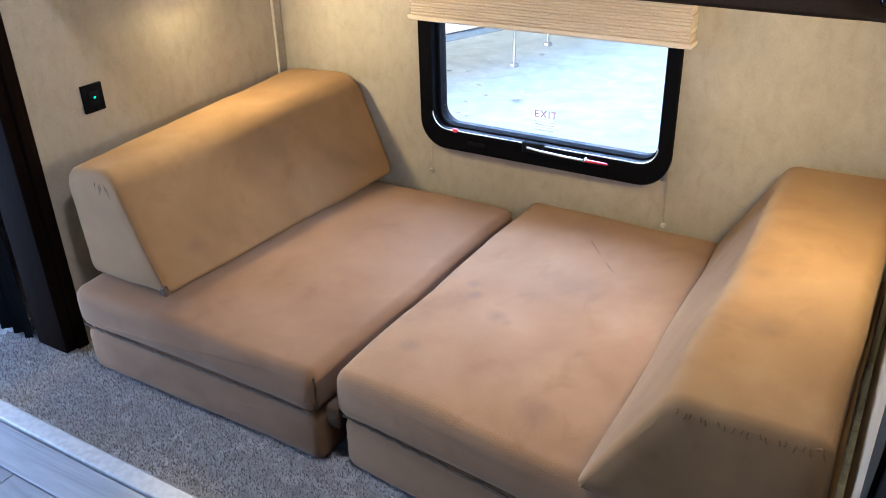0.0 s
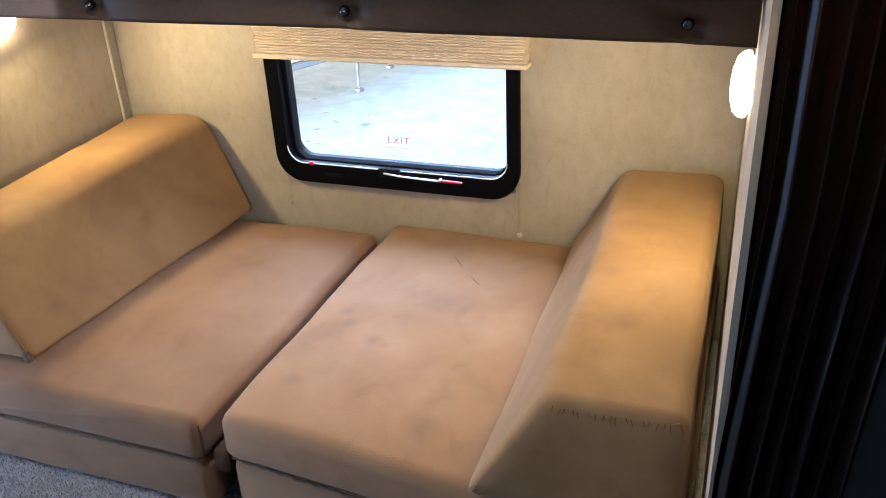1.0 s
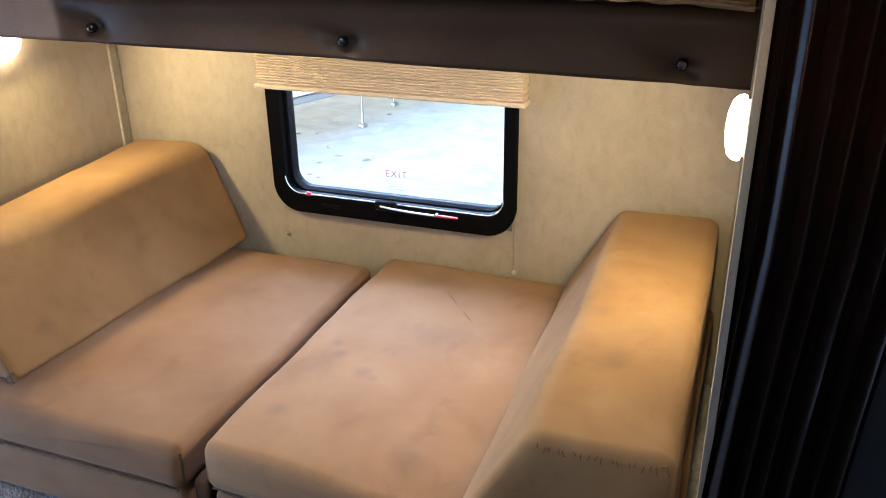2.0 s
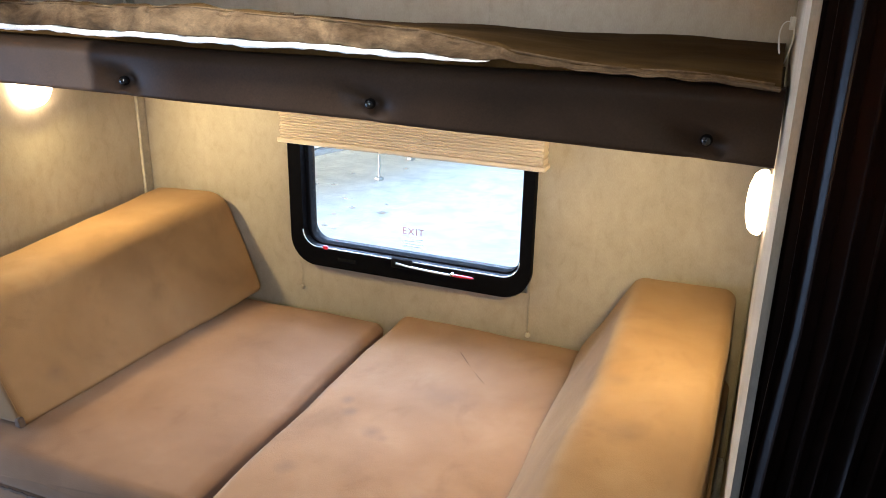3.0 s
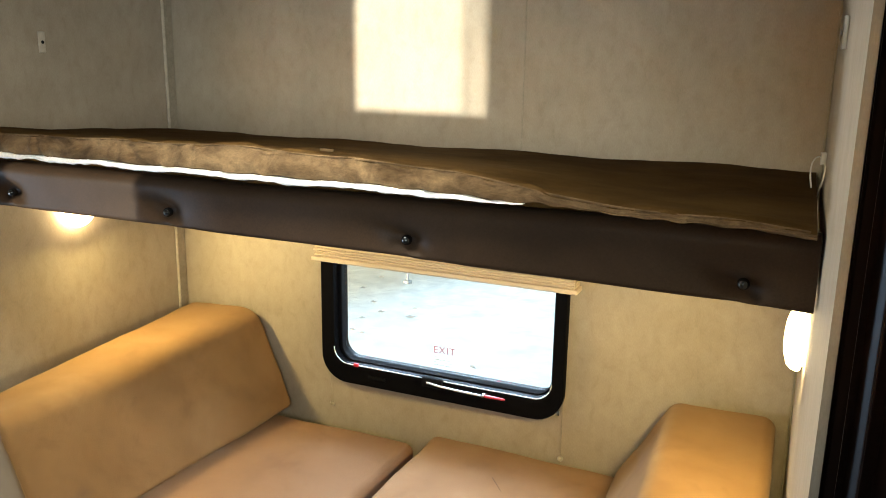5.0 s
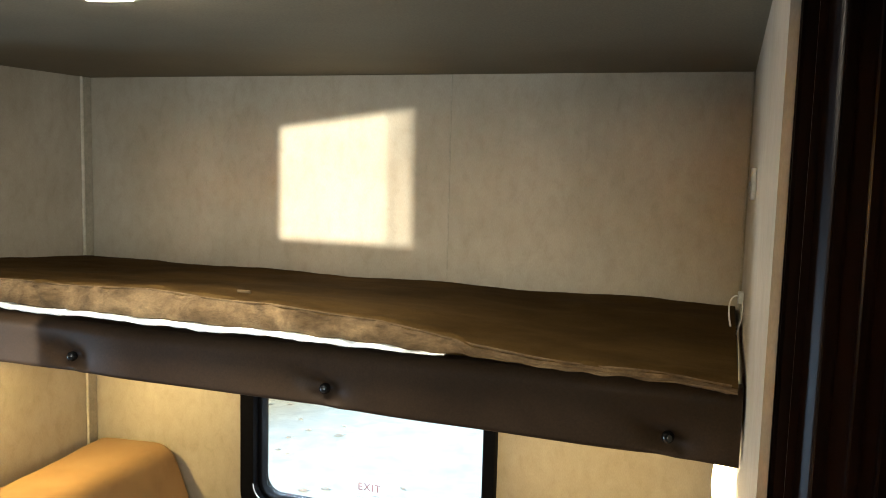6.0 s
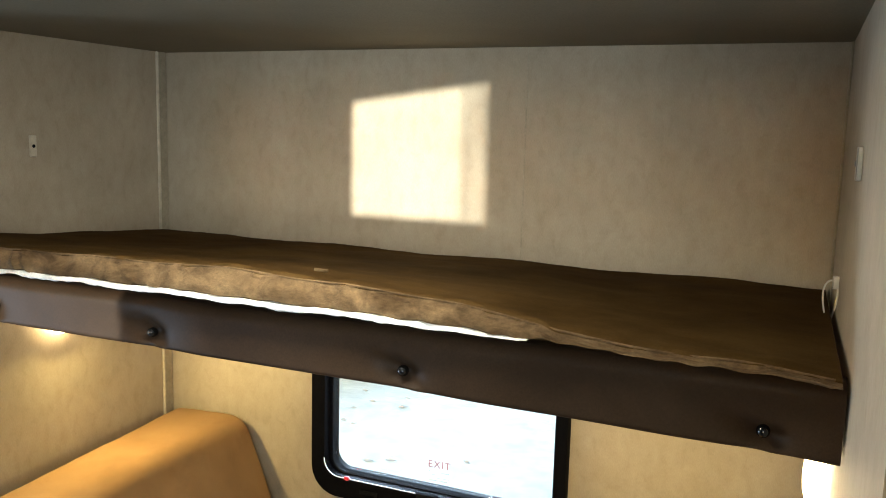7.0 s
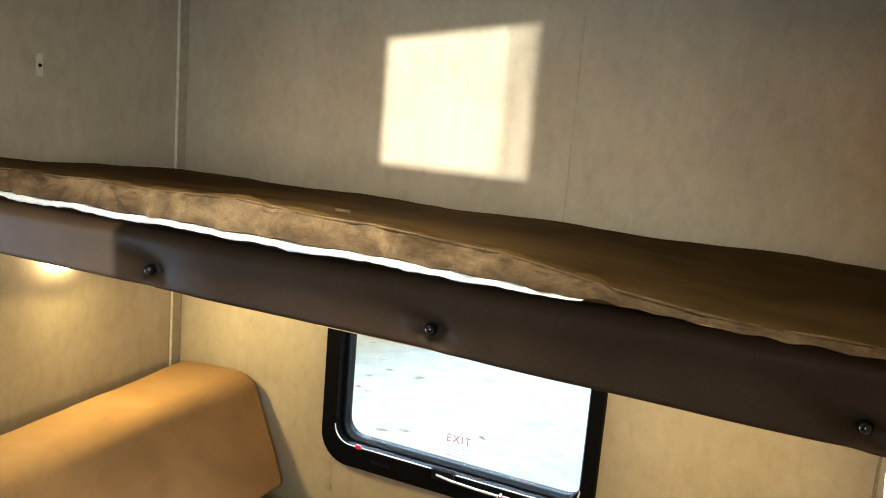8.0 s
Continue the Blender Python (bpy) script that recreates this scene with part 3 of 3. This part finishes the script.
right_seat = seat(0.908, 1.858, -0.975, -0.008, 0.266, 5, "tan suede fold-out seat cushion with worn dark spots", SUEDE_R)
# flap coloured dark, as the shade between the two seats
part("fold_flap", pillow([(0.874, 0.088), (0.912, 0.088), (0.912, 0.150), (0.874, 0.150)], [(0.874, 0.088), (0.912, 0.088), (0.912, 0.150), (0.874, 0.150)], -0.968, -0.04, 0.010, xz, 0.012, 20, wobble(9, 0.004), 4), CREASE, left_seat, "folded cloth flap between the slabs, darkened for the gap's shade")

# dark line painted for the shade of a pressed crease
pts = [(1.172 + 0.198 * k / 16, -0.20 - 0.215 * k / 16 - 0.012 * math.sin(k * 0.2), 0.2715 + 0.0008 * math.sin(k)) for k in range(17)]
part("crease", tube(pts, 0.0008, 6), CREASE, right_seat, "faint pressed crease, its shade drawn as a dark line")
BACKS = "wedge backrests"


def gathers(parent, x0, x1, y, z, n, length, mat, bend):
    """Short stitched gathers running from the rounded edge down the end panel."""
    for k in range(n):
        x = x0 + (x1 - x0) * (k + 0.5) / n + 0.003 * math.sin(k * 2.7)
        le = length * (0.55 + 0.45 * math.sin(k * 1.9) ** 2)
        pts = [bend(Vector((x + 0.002 * math.sin(k + j * 0.6), y + dy, z - le * j / 6))) for j, dy in enumerate((0.009, 0.003, 0.0005, 0.0, 0.0, 0.0006, 0.0025))]
        part("gather", tube(pts, 0.0006, 6), mat, parent)


back = thing("wedge_backrest", "tan suede wedge backrest leaning beside the beige wall", "backrest", BACKS)
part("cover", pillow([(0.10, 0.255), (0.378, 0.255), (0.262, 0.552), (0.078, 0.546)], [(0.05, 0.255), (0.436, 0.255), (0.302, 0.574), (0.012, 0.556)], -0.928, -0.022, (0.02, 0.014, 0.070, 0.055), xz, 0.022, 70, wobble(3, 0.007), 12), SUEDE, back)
soft = wobble(3, 0.007)
part("end_seam", tube([soft(Vector((0.366 - 0.098 * k / 20, -0.925, 0.272 + 0.245 * k / 20))) for k in range(21)], 0.0015, 6), SUEDE, back)
part("corner_tip", pillow([(0.358, 0.258), (0.380, 0.258), (0.372, 0.282), (0.360, 0.280)], [(0.358, 0.258), (0.380, 0.258), (0.372, 0.282), (0.360, 0.280)], -0.934, -0.918, 0.004, xz, 0.004, 4, None, 2), CREASE, back, "small dark corner mark")
# gathers drawn dark, as shadows of the folds
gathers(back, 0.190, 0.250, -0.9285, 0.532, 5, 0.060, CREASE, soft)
back = thing("wedge_backrest", "tan suede wedge backrest with gathered end seam", "backrest", BACKS)
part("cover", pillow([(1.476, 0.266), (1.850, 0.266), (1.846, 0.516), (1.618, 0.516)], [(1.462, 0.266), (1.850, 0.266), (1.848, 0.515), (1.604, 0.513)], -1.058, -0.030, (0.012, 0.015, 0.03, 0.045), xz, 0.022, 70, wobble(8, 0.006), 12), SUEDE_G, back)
soft = wobble(8, 0.006)
part("end_seam", tube([soft(Vector((1.494 + 0.122 * k / 20, -1.0555, 0.278 + 0.205 * k / 20))) for k in range(21)], 0.0015, 6), SUEDE_G, back)
part("top_seam", tube([soft(Vector((1.63 + 0.20 * k / 60, -1.0535, 0.5005 + 0.0016 * math.sin(k * 1.3)))) for k in range(61)], 0.0022, 6), SUEDE_G, back)
# dark ticks stand for shade between the gathers
gathers(back, 1.628, 1.838, -1.0585, 0.502, 18, 0.020, CREASE, soft)

# ---- upper bunk ----
BZ0, BZ1, BY = 1.036, 1.131, -0.872
BUTTONS = ((0.305, 1.066), (0.726, 1.063), (1.240, 1.063), (1.780, 1.056))
bunk = thing("upper_bunk", "upper bunk with a padded dark brown vinyl front rail", "bunk bed")


def dent(p):
    q = p.copy()
    if p.y < BY + 0.03:
        for x, z in BUTTONS:
            u, v = p.x - x, p.z - z
            d = math.hypot(u * 0.7, v * 1.25)
            q.y += 0.017 * hill(d, 0.021) + 0.007 * hill(d, 0.055)
            # fold that runs out from the button, up on one side and down on the other
            q.y += 0.009 * hill(math.hypot((u + 0.024) * 0.8, (v - 0.010 + 0.2 * u) * 1.5), 0.024)
            q.y -= 0.005 * hill(v + 0.017 + 0.25 * u, 0.006) * hill(u - 0.014, 0.026)
        q.y += 0.003 * noise.noise(p * 7)
    q.z += (0.005 if p.z > 1.1 else -0.010) * max(0.0, (p.x - 1.1) / 0.77)
    q.z += 0.004 * noise.noise(Vector((p.x * 4, 1.7, 2.2))) * (1 if p.z > 1.1 else 0.4)
    return q


o = rounded([(BY, BZ0), (BY + 0.06, BZ0), (BY + 0.06, BZ1), (BY, BZ1)], (0.008, 0.004, 0.018, 0.022), 4, 14)
part("rail", loft([[(x, y, z) for y, z in o] for x in [0.004 + 1.872 * k / 480 for k in range(481)]], dent), VINYL, bunk, "padded dark brown vinyl rail")
part("platform", box(0.004, W - 0.004, BY + 0.062, -0.004, BZ0 + 0.006, 1.062), VINYL, bunk, "dark bunk platform", False)
for x, z in BUTTONS:
    part("button", lathe([(0.0080, 0), (0.0092, 0.004), (0.0090, 0.008), (0.0074, 0.012), (0.0042, 0.0148), (0.0005, 0.0155)], Matrix.Translation((x, BY + 0.017, z)) @ pose(0, 0, 0, 90), 20), BUTTON, bunk, "round black tufting button")

mattress = thing("bunk_mattress", "brown cloth bunk mattress with a white lining showing", "mattress")


def top_front(x):
    """Height of the mattress's front top edge along its length."""
    return float(np.interp(x, (0.0, 0.4, 0.65, 0.93, 1.15, 1.34, 1.5, 1.68, 1.86), (1.199, 1.192, 1.199, 1.202, 1.198, 1.188, 1.165, 1.151, 1.146))) + 0.006 * noise.noise(Vector((x * 6, 3, 1))) + 0.004


def foot(x):
    """Height of the mattress's front lower edge."""
    return 1.155 + 0.004 * noise.noise(Vector((x * 9, 8, 2))) + 0.006 * max(0, 0.5 - x) - 0.008 * max(0, (x - 1.3) / 0.5)


rows = []
for k in range(421):
    x = 0.012 + (W - 0.024) * k / 420
    zt, zb = top_front(x), foot(x)
    yf = -0.905 + 0.010 * noise.noise(Vector((x * 6, 1, 4)))
    row = [(x, -0.012, 1.07), (x, yf + 0.10, 1.07), (x, yf + 0.085, zb - 0.004), (x, yf + 0.012, zb)]
    for j in range(1, 6):
        f = j / 6
        row.append((x, yf - 0.004 * math.sin(f * 3.14) + 0.012 * f * f, zb + (zt - zb - 0.012) * f))
    for j in range(5):
        a = j / 4 * 1.45
        row.append((x, yf + 0.012 + 0.022 * (1 - math.cos(a)), zt - 0.012 + 0.012 * math.sin(a)))
    for j in range(1, 26):
        f = j / 25
        y = yf + 0.034 + (-0.012 - yf - 0.034) * f
        row.append((x, y, zt + (1.118 - zt) * (0.25 * f + 0.75 * f ** 0.7) + 0.006 * noise.noise(Vector((x * 4, y * 5, 6))) + 0.002 * noise.noise(Vector((x * 14, y * 14, 2)))))
    rows.append(row)


CREASES = ((0.31, 0.1, 0.008), (0.43, -0.7, 0.010), (0.455, -0.8, 0.007), (0.60, 0.5, 0.004), (0.78, 1.2, 0.004), (1.09, 0.9, 0.003), (1.15, 1.0, 0.003), (1.27, -0.4, 0.005), (1.305, 0.2, 0.004), (1.64, 0.9, 0.005))


def wrinkled(p):
    q = p.copy()
    if p.y < -0.83 and p.z > 1.14:
        c = noise.noise(Vector((p.x * 26 + p.z * 40, p.z * 22, 3)))
        q.y -= 0.010 * abs(c) ** 1.3 + 0.004 * noise.noise(p * 45)
        q.z += 0.005 * noise.noise(Vector((p.x * 26, p.y * 20, 7)))
        for at, lean, depth in CREASES:
            q.y -= depth * hill(p.x - at - lean * (p.z - 1.175), 0.009) * hill(p.z - 1.178, 0.026)
    return q


part("cover", loft([r[:3] + r[11:] for r in rows], wrinkled), MATT, mattress, "dark brown velvety top panel")
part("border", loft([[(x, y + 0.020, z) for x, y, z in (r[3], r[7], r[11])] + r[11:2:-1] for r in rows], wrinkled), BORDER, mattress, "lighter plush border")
strip = []
for k in range(181):
    x = 0.012 + 1.448 * k / 180
    zb = foot(x) - 0.001
    yf = -0.905 + 0.010 * noise.noise(Vector((x * 6, 1, 4)))
    h = (0.0042 + 0.0035 * noise.noise(Vector((x * 13, 0, 5))) + 0.0025 * noise.noise(Vector((x * 47, 3, 5)))) * min(1, (1.468 - x) / 0.16 + 0.05)
    y = yf - 0.003 + 0.003 * noise.noise(Vector((x * 17, 2, 0)))
    dz = 0.003 * noise.noise(Vector((x * 21, 6, 0))) + 0.0015 * noise.noise(Vector((x * 60, 1, 0)))
    tp = min(1.0, (1.468 - x) / 0.16 + 0.05)
    strip.append([(x, y + 0.012, zb + 0.006 * tp), (x, y, zb + 0.005 * tp + dz), (x, y - 0.005, zb - h * 0.4 + dz), (x, y - 0.002, zb - h + dz), (x, y + 0.012, zb - h * 0.8 + dz)])
part("lining", loft(strip), LINING, mattress, "white lining edge hanging below the cover")
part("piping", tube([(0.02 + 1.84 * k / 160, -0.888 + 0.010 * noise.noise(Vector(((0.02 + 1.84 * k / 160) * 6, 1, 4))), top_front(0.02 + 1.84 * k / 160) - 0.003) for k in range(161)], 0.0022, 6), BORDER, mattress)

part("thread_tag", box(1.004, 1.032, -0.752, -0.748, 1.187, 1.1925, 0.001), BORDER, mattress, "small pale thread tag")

# ---- lamps ----
def wall_lamp(x, y, z, side, power):
    ob = thing("wall_lamp", "lit round white reading lamp on the beige wall", "lamp", "reading lamps")
    m = Matrix.Translation((x, y, z)) @ pose(0, 0, 0, 0, 90 * side)
    part("base", lathe([(0.052, 0), (0.052, 0.004), (0.050, 0.006), (0.046, 0.0065)], m), WHITE, ob, "white base plate")
    part("shade", lathe([(0.050, 0.005), (0.059, 0.007), (0.061, 0.013), (0.058, 0.022), (0.050, 0.030), (0.030, 0.036), (0.010, 0.038)], m), LAMPSHADE, ob, "glowing warm white dome")
    bulb = lamp("wall_lamp_bulb", "AREA", look((x + side * 0.046, y, z), (x + side * 0.7, y, z - 0.34)), power, (1.0, 0.735, 0.28))
    bulb.data.shape, bulb.data.size = "DISK", 0.08


wall_lamp(0.0, -0.43, 0.940, 1, LAMP_POWER)
wall_lamp(W, -0.53, 0.882, -1, LAMP_POWER * 0.72)
ob = thing("ceiling_lamp", "lit round white ceiling lamp", "lamp")
m = Matrix.Translation((1.062, -1.172, H)) @ pose(0, 0, 0, 180)
part("base", lathe([(0.084, 0), (0.084, 0.006), (0.076, 0.009)], m), WHITE, ob, "white base ring")
part("shade", lathe([(0.076, 0.006), (0.078, 0.010), (0.070, 0.016), (0.048, 0.021), (0.012, 0.023)], m), CEILSHADE, ob, "glowing white diffuser")

# ---- plates, switch, strap ----
def plate(name, label, x, y, z, w, h, side, mat, deep=0.006):
    ob = thing(name, label, "wall plate")
    x0, x1 = sorted((x, x + side * deep))
    part("plate", box(x0, x1, y - w / 2, y + w / 2, z - h / 2, z + h / 2, 0.002), mat, ob)
    return ob


p = plate("snap_plate", "small pale snap plate with a dark screw on the wall", 0.0, -0.488, 1.378, 0.020, 0.054, 1, TRIMLIGHT)
part("screw", lathe([(0.0045, 0), (0.004, 0.002)], Matrix.Translation((0.006, -0.488, 1.378)) @ pose(0, 0, 0, 0, 90), 12), BLACK_MATT, p)
p = plate("snap_plate", "small white snap plate on the wall", W, -0.645, 1.412, 0.024, 0.050, -1, WHITE, 0.008)
part("screw", lathe([(0.0045, 0), (0.004, 0.002)], Matrix.Translation((W - 0.008, -0.645, 1.412)) @ pose(0, 0, 0, 0, -90), 12), STEEL, p)
p = plate("light_switch", "square black switch plate with a green light", 0.0, -0.745, 0.650, 0.062, 0.072, 1, BLACK, 0.008)
part("rocker", box(0.008, 0.012, -0.762, -0.728, 0.632, 0.668, 0.002), BLACK_MATT, p)
part("indicator", box(0.012, 0.0128, -0.747, -0.7425, 0.650, 0.6545), GREEN, p, "tiny green indicator light", False)
p = plate("socket_plate", "square black socket plate above the mattress", 0.0, -0.735, 1.345, 0.072, 0.068, 1, BLACK, 0.008)
part("insert", box(0.008, 0.011, -0.755, -0.715, 1.328, 1.362, 0.002), BLACK_MATT, p)

strap = thing("safety_strap", "thin white strap loop hanging at the wall above the mattress", "strap")
rows = []
for k in range(41):
    a = math.tau * k / 40
    cx, cz = W - 0.014 + 0.010 * math.sin(a) + 0.003 * math.sin(2 * a), 1.146 + 0.041 * math.cos(a)
    nx, nz = math.sin(a), 0.35 * math.cos(a)
    y = -0.335 + 0.010 * math.sin(a)
    rows.append([(cx, y - 0.008, cz), (cx, y + 0.008, cz), (cx + 0.003 * nx, y + 0.008, cz + 0.003 * nz), (cx + 0.003 * nx, y - 0.008, cz + 0.003 * nz)])
part("webbing", loft(rows, None, False), WHITE, strap)
part("anchor", box(W - 0.012, W - 0.001, -0.343, -0.327, 1.172, 1.196, 0.002), WHITE, strap, "white plastic anchor")

# ---- dark jamb post, curtains ----
post = thing("jamb_post", "dark-stained wooden jamb post at the wall's end", "post")
part("post_body", box(-0.125, -0.002, JAMB - 0.035, JAMB - 0.002, 0.0, H, 0.004), DARKWOOD, post)
part("post_edge", box(-0.020, 0.008, JAMB - 0.002, JAMB + 0.030, 0.0, H, 0.003), DARKWOOD, post)
post = thing("jamb_post", "dark-stained wooden jamb post behind the curtain", "post")
part("post_body", box(W + 0.008, W + 0.06, -1.318, -1.301, 0.0, H, 0.004), DARKWOOD, post)


def curtain(name, label, x0, x1, y, z0, folds, mat, seed, depth, lean=0.0):
    ob = thing(name, label, "curtain")
    rows = []
    for i in range(41):
        z = z0 + (H - 0.012 - z0) * i / 40
        row = []
        n = folds * 14
        for k in range(n + 1):
            u = k / n
            gather = 1 - 0.10 * hill(z - 0.75, 0.5)
            ph = u * folds * math.tau + 0.7 * noise.noise(Vector((u * 5 + seed, z * 1.2, seed)))
            amp = depth * (0.75 + 0.5 * noise.noise(Vector((u * 7, seed, z * 0.8))))
            row.append((x0 - lean * max(0.0, min(1.0, (1.0 - z) / 0.35)) + (x1 - x0) * u * gather + 0.004 * math.sin(2 * ph), y + amp * math.sin(ph), z))
        row += [(p[0], p[1] + 0.003, p[2]) for p in reversed(row)]
        rows.append(row)
    part("cloth", loft(rows, None, False), mat, ob)
    part("track", box(x0 - 0.03, x1 + 0.05, y - 0.010, y + 0.010, H - 0.012, H - 0.001, 0.002), WHITE, ob, "slim ceiling track")
    return ob


curtain("privacy_curtain", "dark brown satin curtain gathered beside the alcove", W + 0.019, W + 0.163, -1.345, 0.01, 6, CURTAIN, 2.0, 0.014, 0.018)
curtain("privacy_curtain", "dark slate curtain gathered beside the jamb post", -0.50, -0.135, -1.00, 0.015, 7, NAVY, 5.0, 0.018)

# ---- outside the window ----
GZ = -0.90
bm = bmesh.new()
bmesh.ops.create_grid(bm, x_segments=40, y_segments=40, size=600)
for v in bm.verts:
    v.co.z = GZ
tagged(link("ground", bm, GROUND, None, "", False), "pale bright concrete yard", "", "", "structure")
rnd = random.Random(11)
leaf = bmesh.new()
vs = [leaf.verts.new(p) for p in ((-0.06, 0, 0.004), (-0.02, 0.028, 0.014), (0.03, 0.022, 0.006), (0.065, 0, 0.016), (0.02, -0.026, 0.012), (-0.03, -0.022, 0.003))]
mid = leaf.verts.new((0, 0, 0.0))
for i in range(6):
    leaf.faces.new((vs[i], vs[(i + 1) % 6], mid))
lm = bpy.data.meshes.new("fallen_leaf")
leaf.to_mesh(lm)
leaf.free()
lm.materials.append(LEAFM)
places = [(-1.50, 3.87), (-1.44, 4.09), (-1.43, 3.57), (-1.14, 4.08), (-1.21, 4.30), (-1.32, 3.53), (-0.72, 3.01), (-0.22, 3.22), (-0.85, 2.93)]
places += [(-1.9 + rnd.uniform(-0.8, 0.35), rnd.uniform(3.2, 5.6)) for _ in range(14)]
for x, y in places:
    ob = new("fallen_leaf", lm)
    s = rnd.uniform(0.5, 1.0)
    ob.matrix_world = Matrix.Translation((x, y, GZ + 0.005)) @ pose(0, 0, 0, 0, 0, rnd.uniform(-40, 40)) @ Matrix.Diagonal((s, s * rnd.uniform(0.4, 0.8), 1, 1))
    tagged(ob, "dry brown leaf lying on the pale yard", "leaf", "fallen leaves")
trailer = thing("parked_trailer", "white travel trailer parked in the yard on steel legs", "trailer")
trailer.matrix_world = Matrix.Translation((-1.775, 4.06, GZ)) @ pose(0, 0, 0, 0, 0, -21.7)
part("body", box(-2.4, 0.0, -3.0, 4.0, 0.47, 2.9, 0.05), TRAILERW, trailer)
part("skirt_trim", box(-0.01, 0.012, -3.0, 4.0, 0.45, 0.50, 0.005), STEEL, trailer, "grey metal skirt trim")
part("chassis_beam", box(-0.36, -0.28, -2.8, 3.8, 0.36, 0.47, 0.01), STEEL, trailer, "grey steel chassis beam")
for x, y in ((-0.24, 0.95), (-0.61, 1.75)):
    part("jack_leg", box(x - 0.011, x + 0.011, y - 0.011, y + 0.011, 0.03, 0.47, 0.006), STEEL, trailer, "grey steel jack leg")
    part("jack_foot", box(x - 0.032, x + 0.032, y - 0.032, y + 0.032, 0.0, 0.035, 0.006), STEEL, trailer)

# ---- floor planks ----
def plank_mesh(length, width):
    b = box(-length / 2, length / 2, -width / 2, width / 2, -0.006, 0.0, 0.0015)
    me = bpy.data.meshes.new("plank")
    bmesh.ops.recalc_face_normals(b, faces=b.faces)
    b.to_mesh(me)
    b.free()
    me.materials.append(PLANK)
    return me


PW, PL = 0.098, 0.92
pm = plank_mesh(PL - 0.003, PW - 0.003)
row = 0
y = CE - 0.052 - PW / 2
while y > REAR + 0.04:
    x = LEFT + PL / 2 + (0.37 * row) % PL
    while x < RIGHT - PL / 2:
        ob = new("plank", pm)
        ob.location = (x, y, 0.0)
        ob.parent = floor
        x += PL
    y -= PW
    row += 1
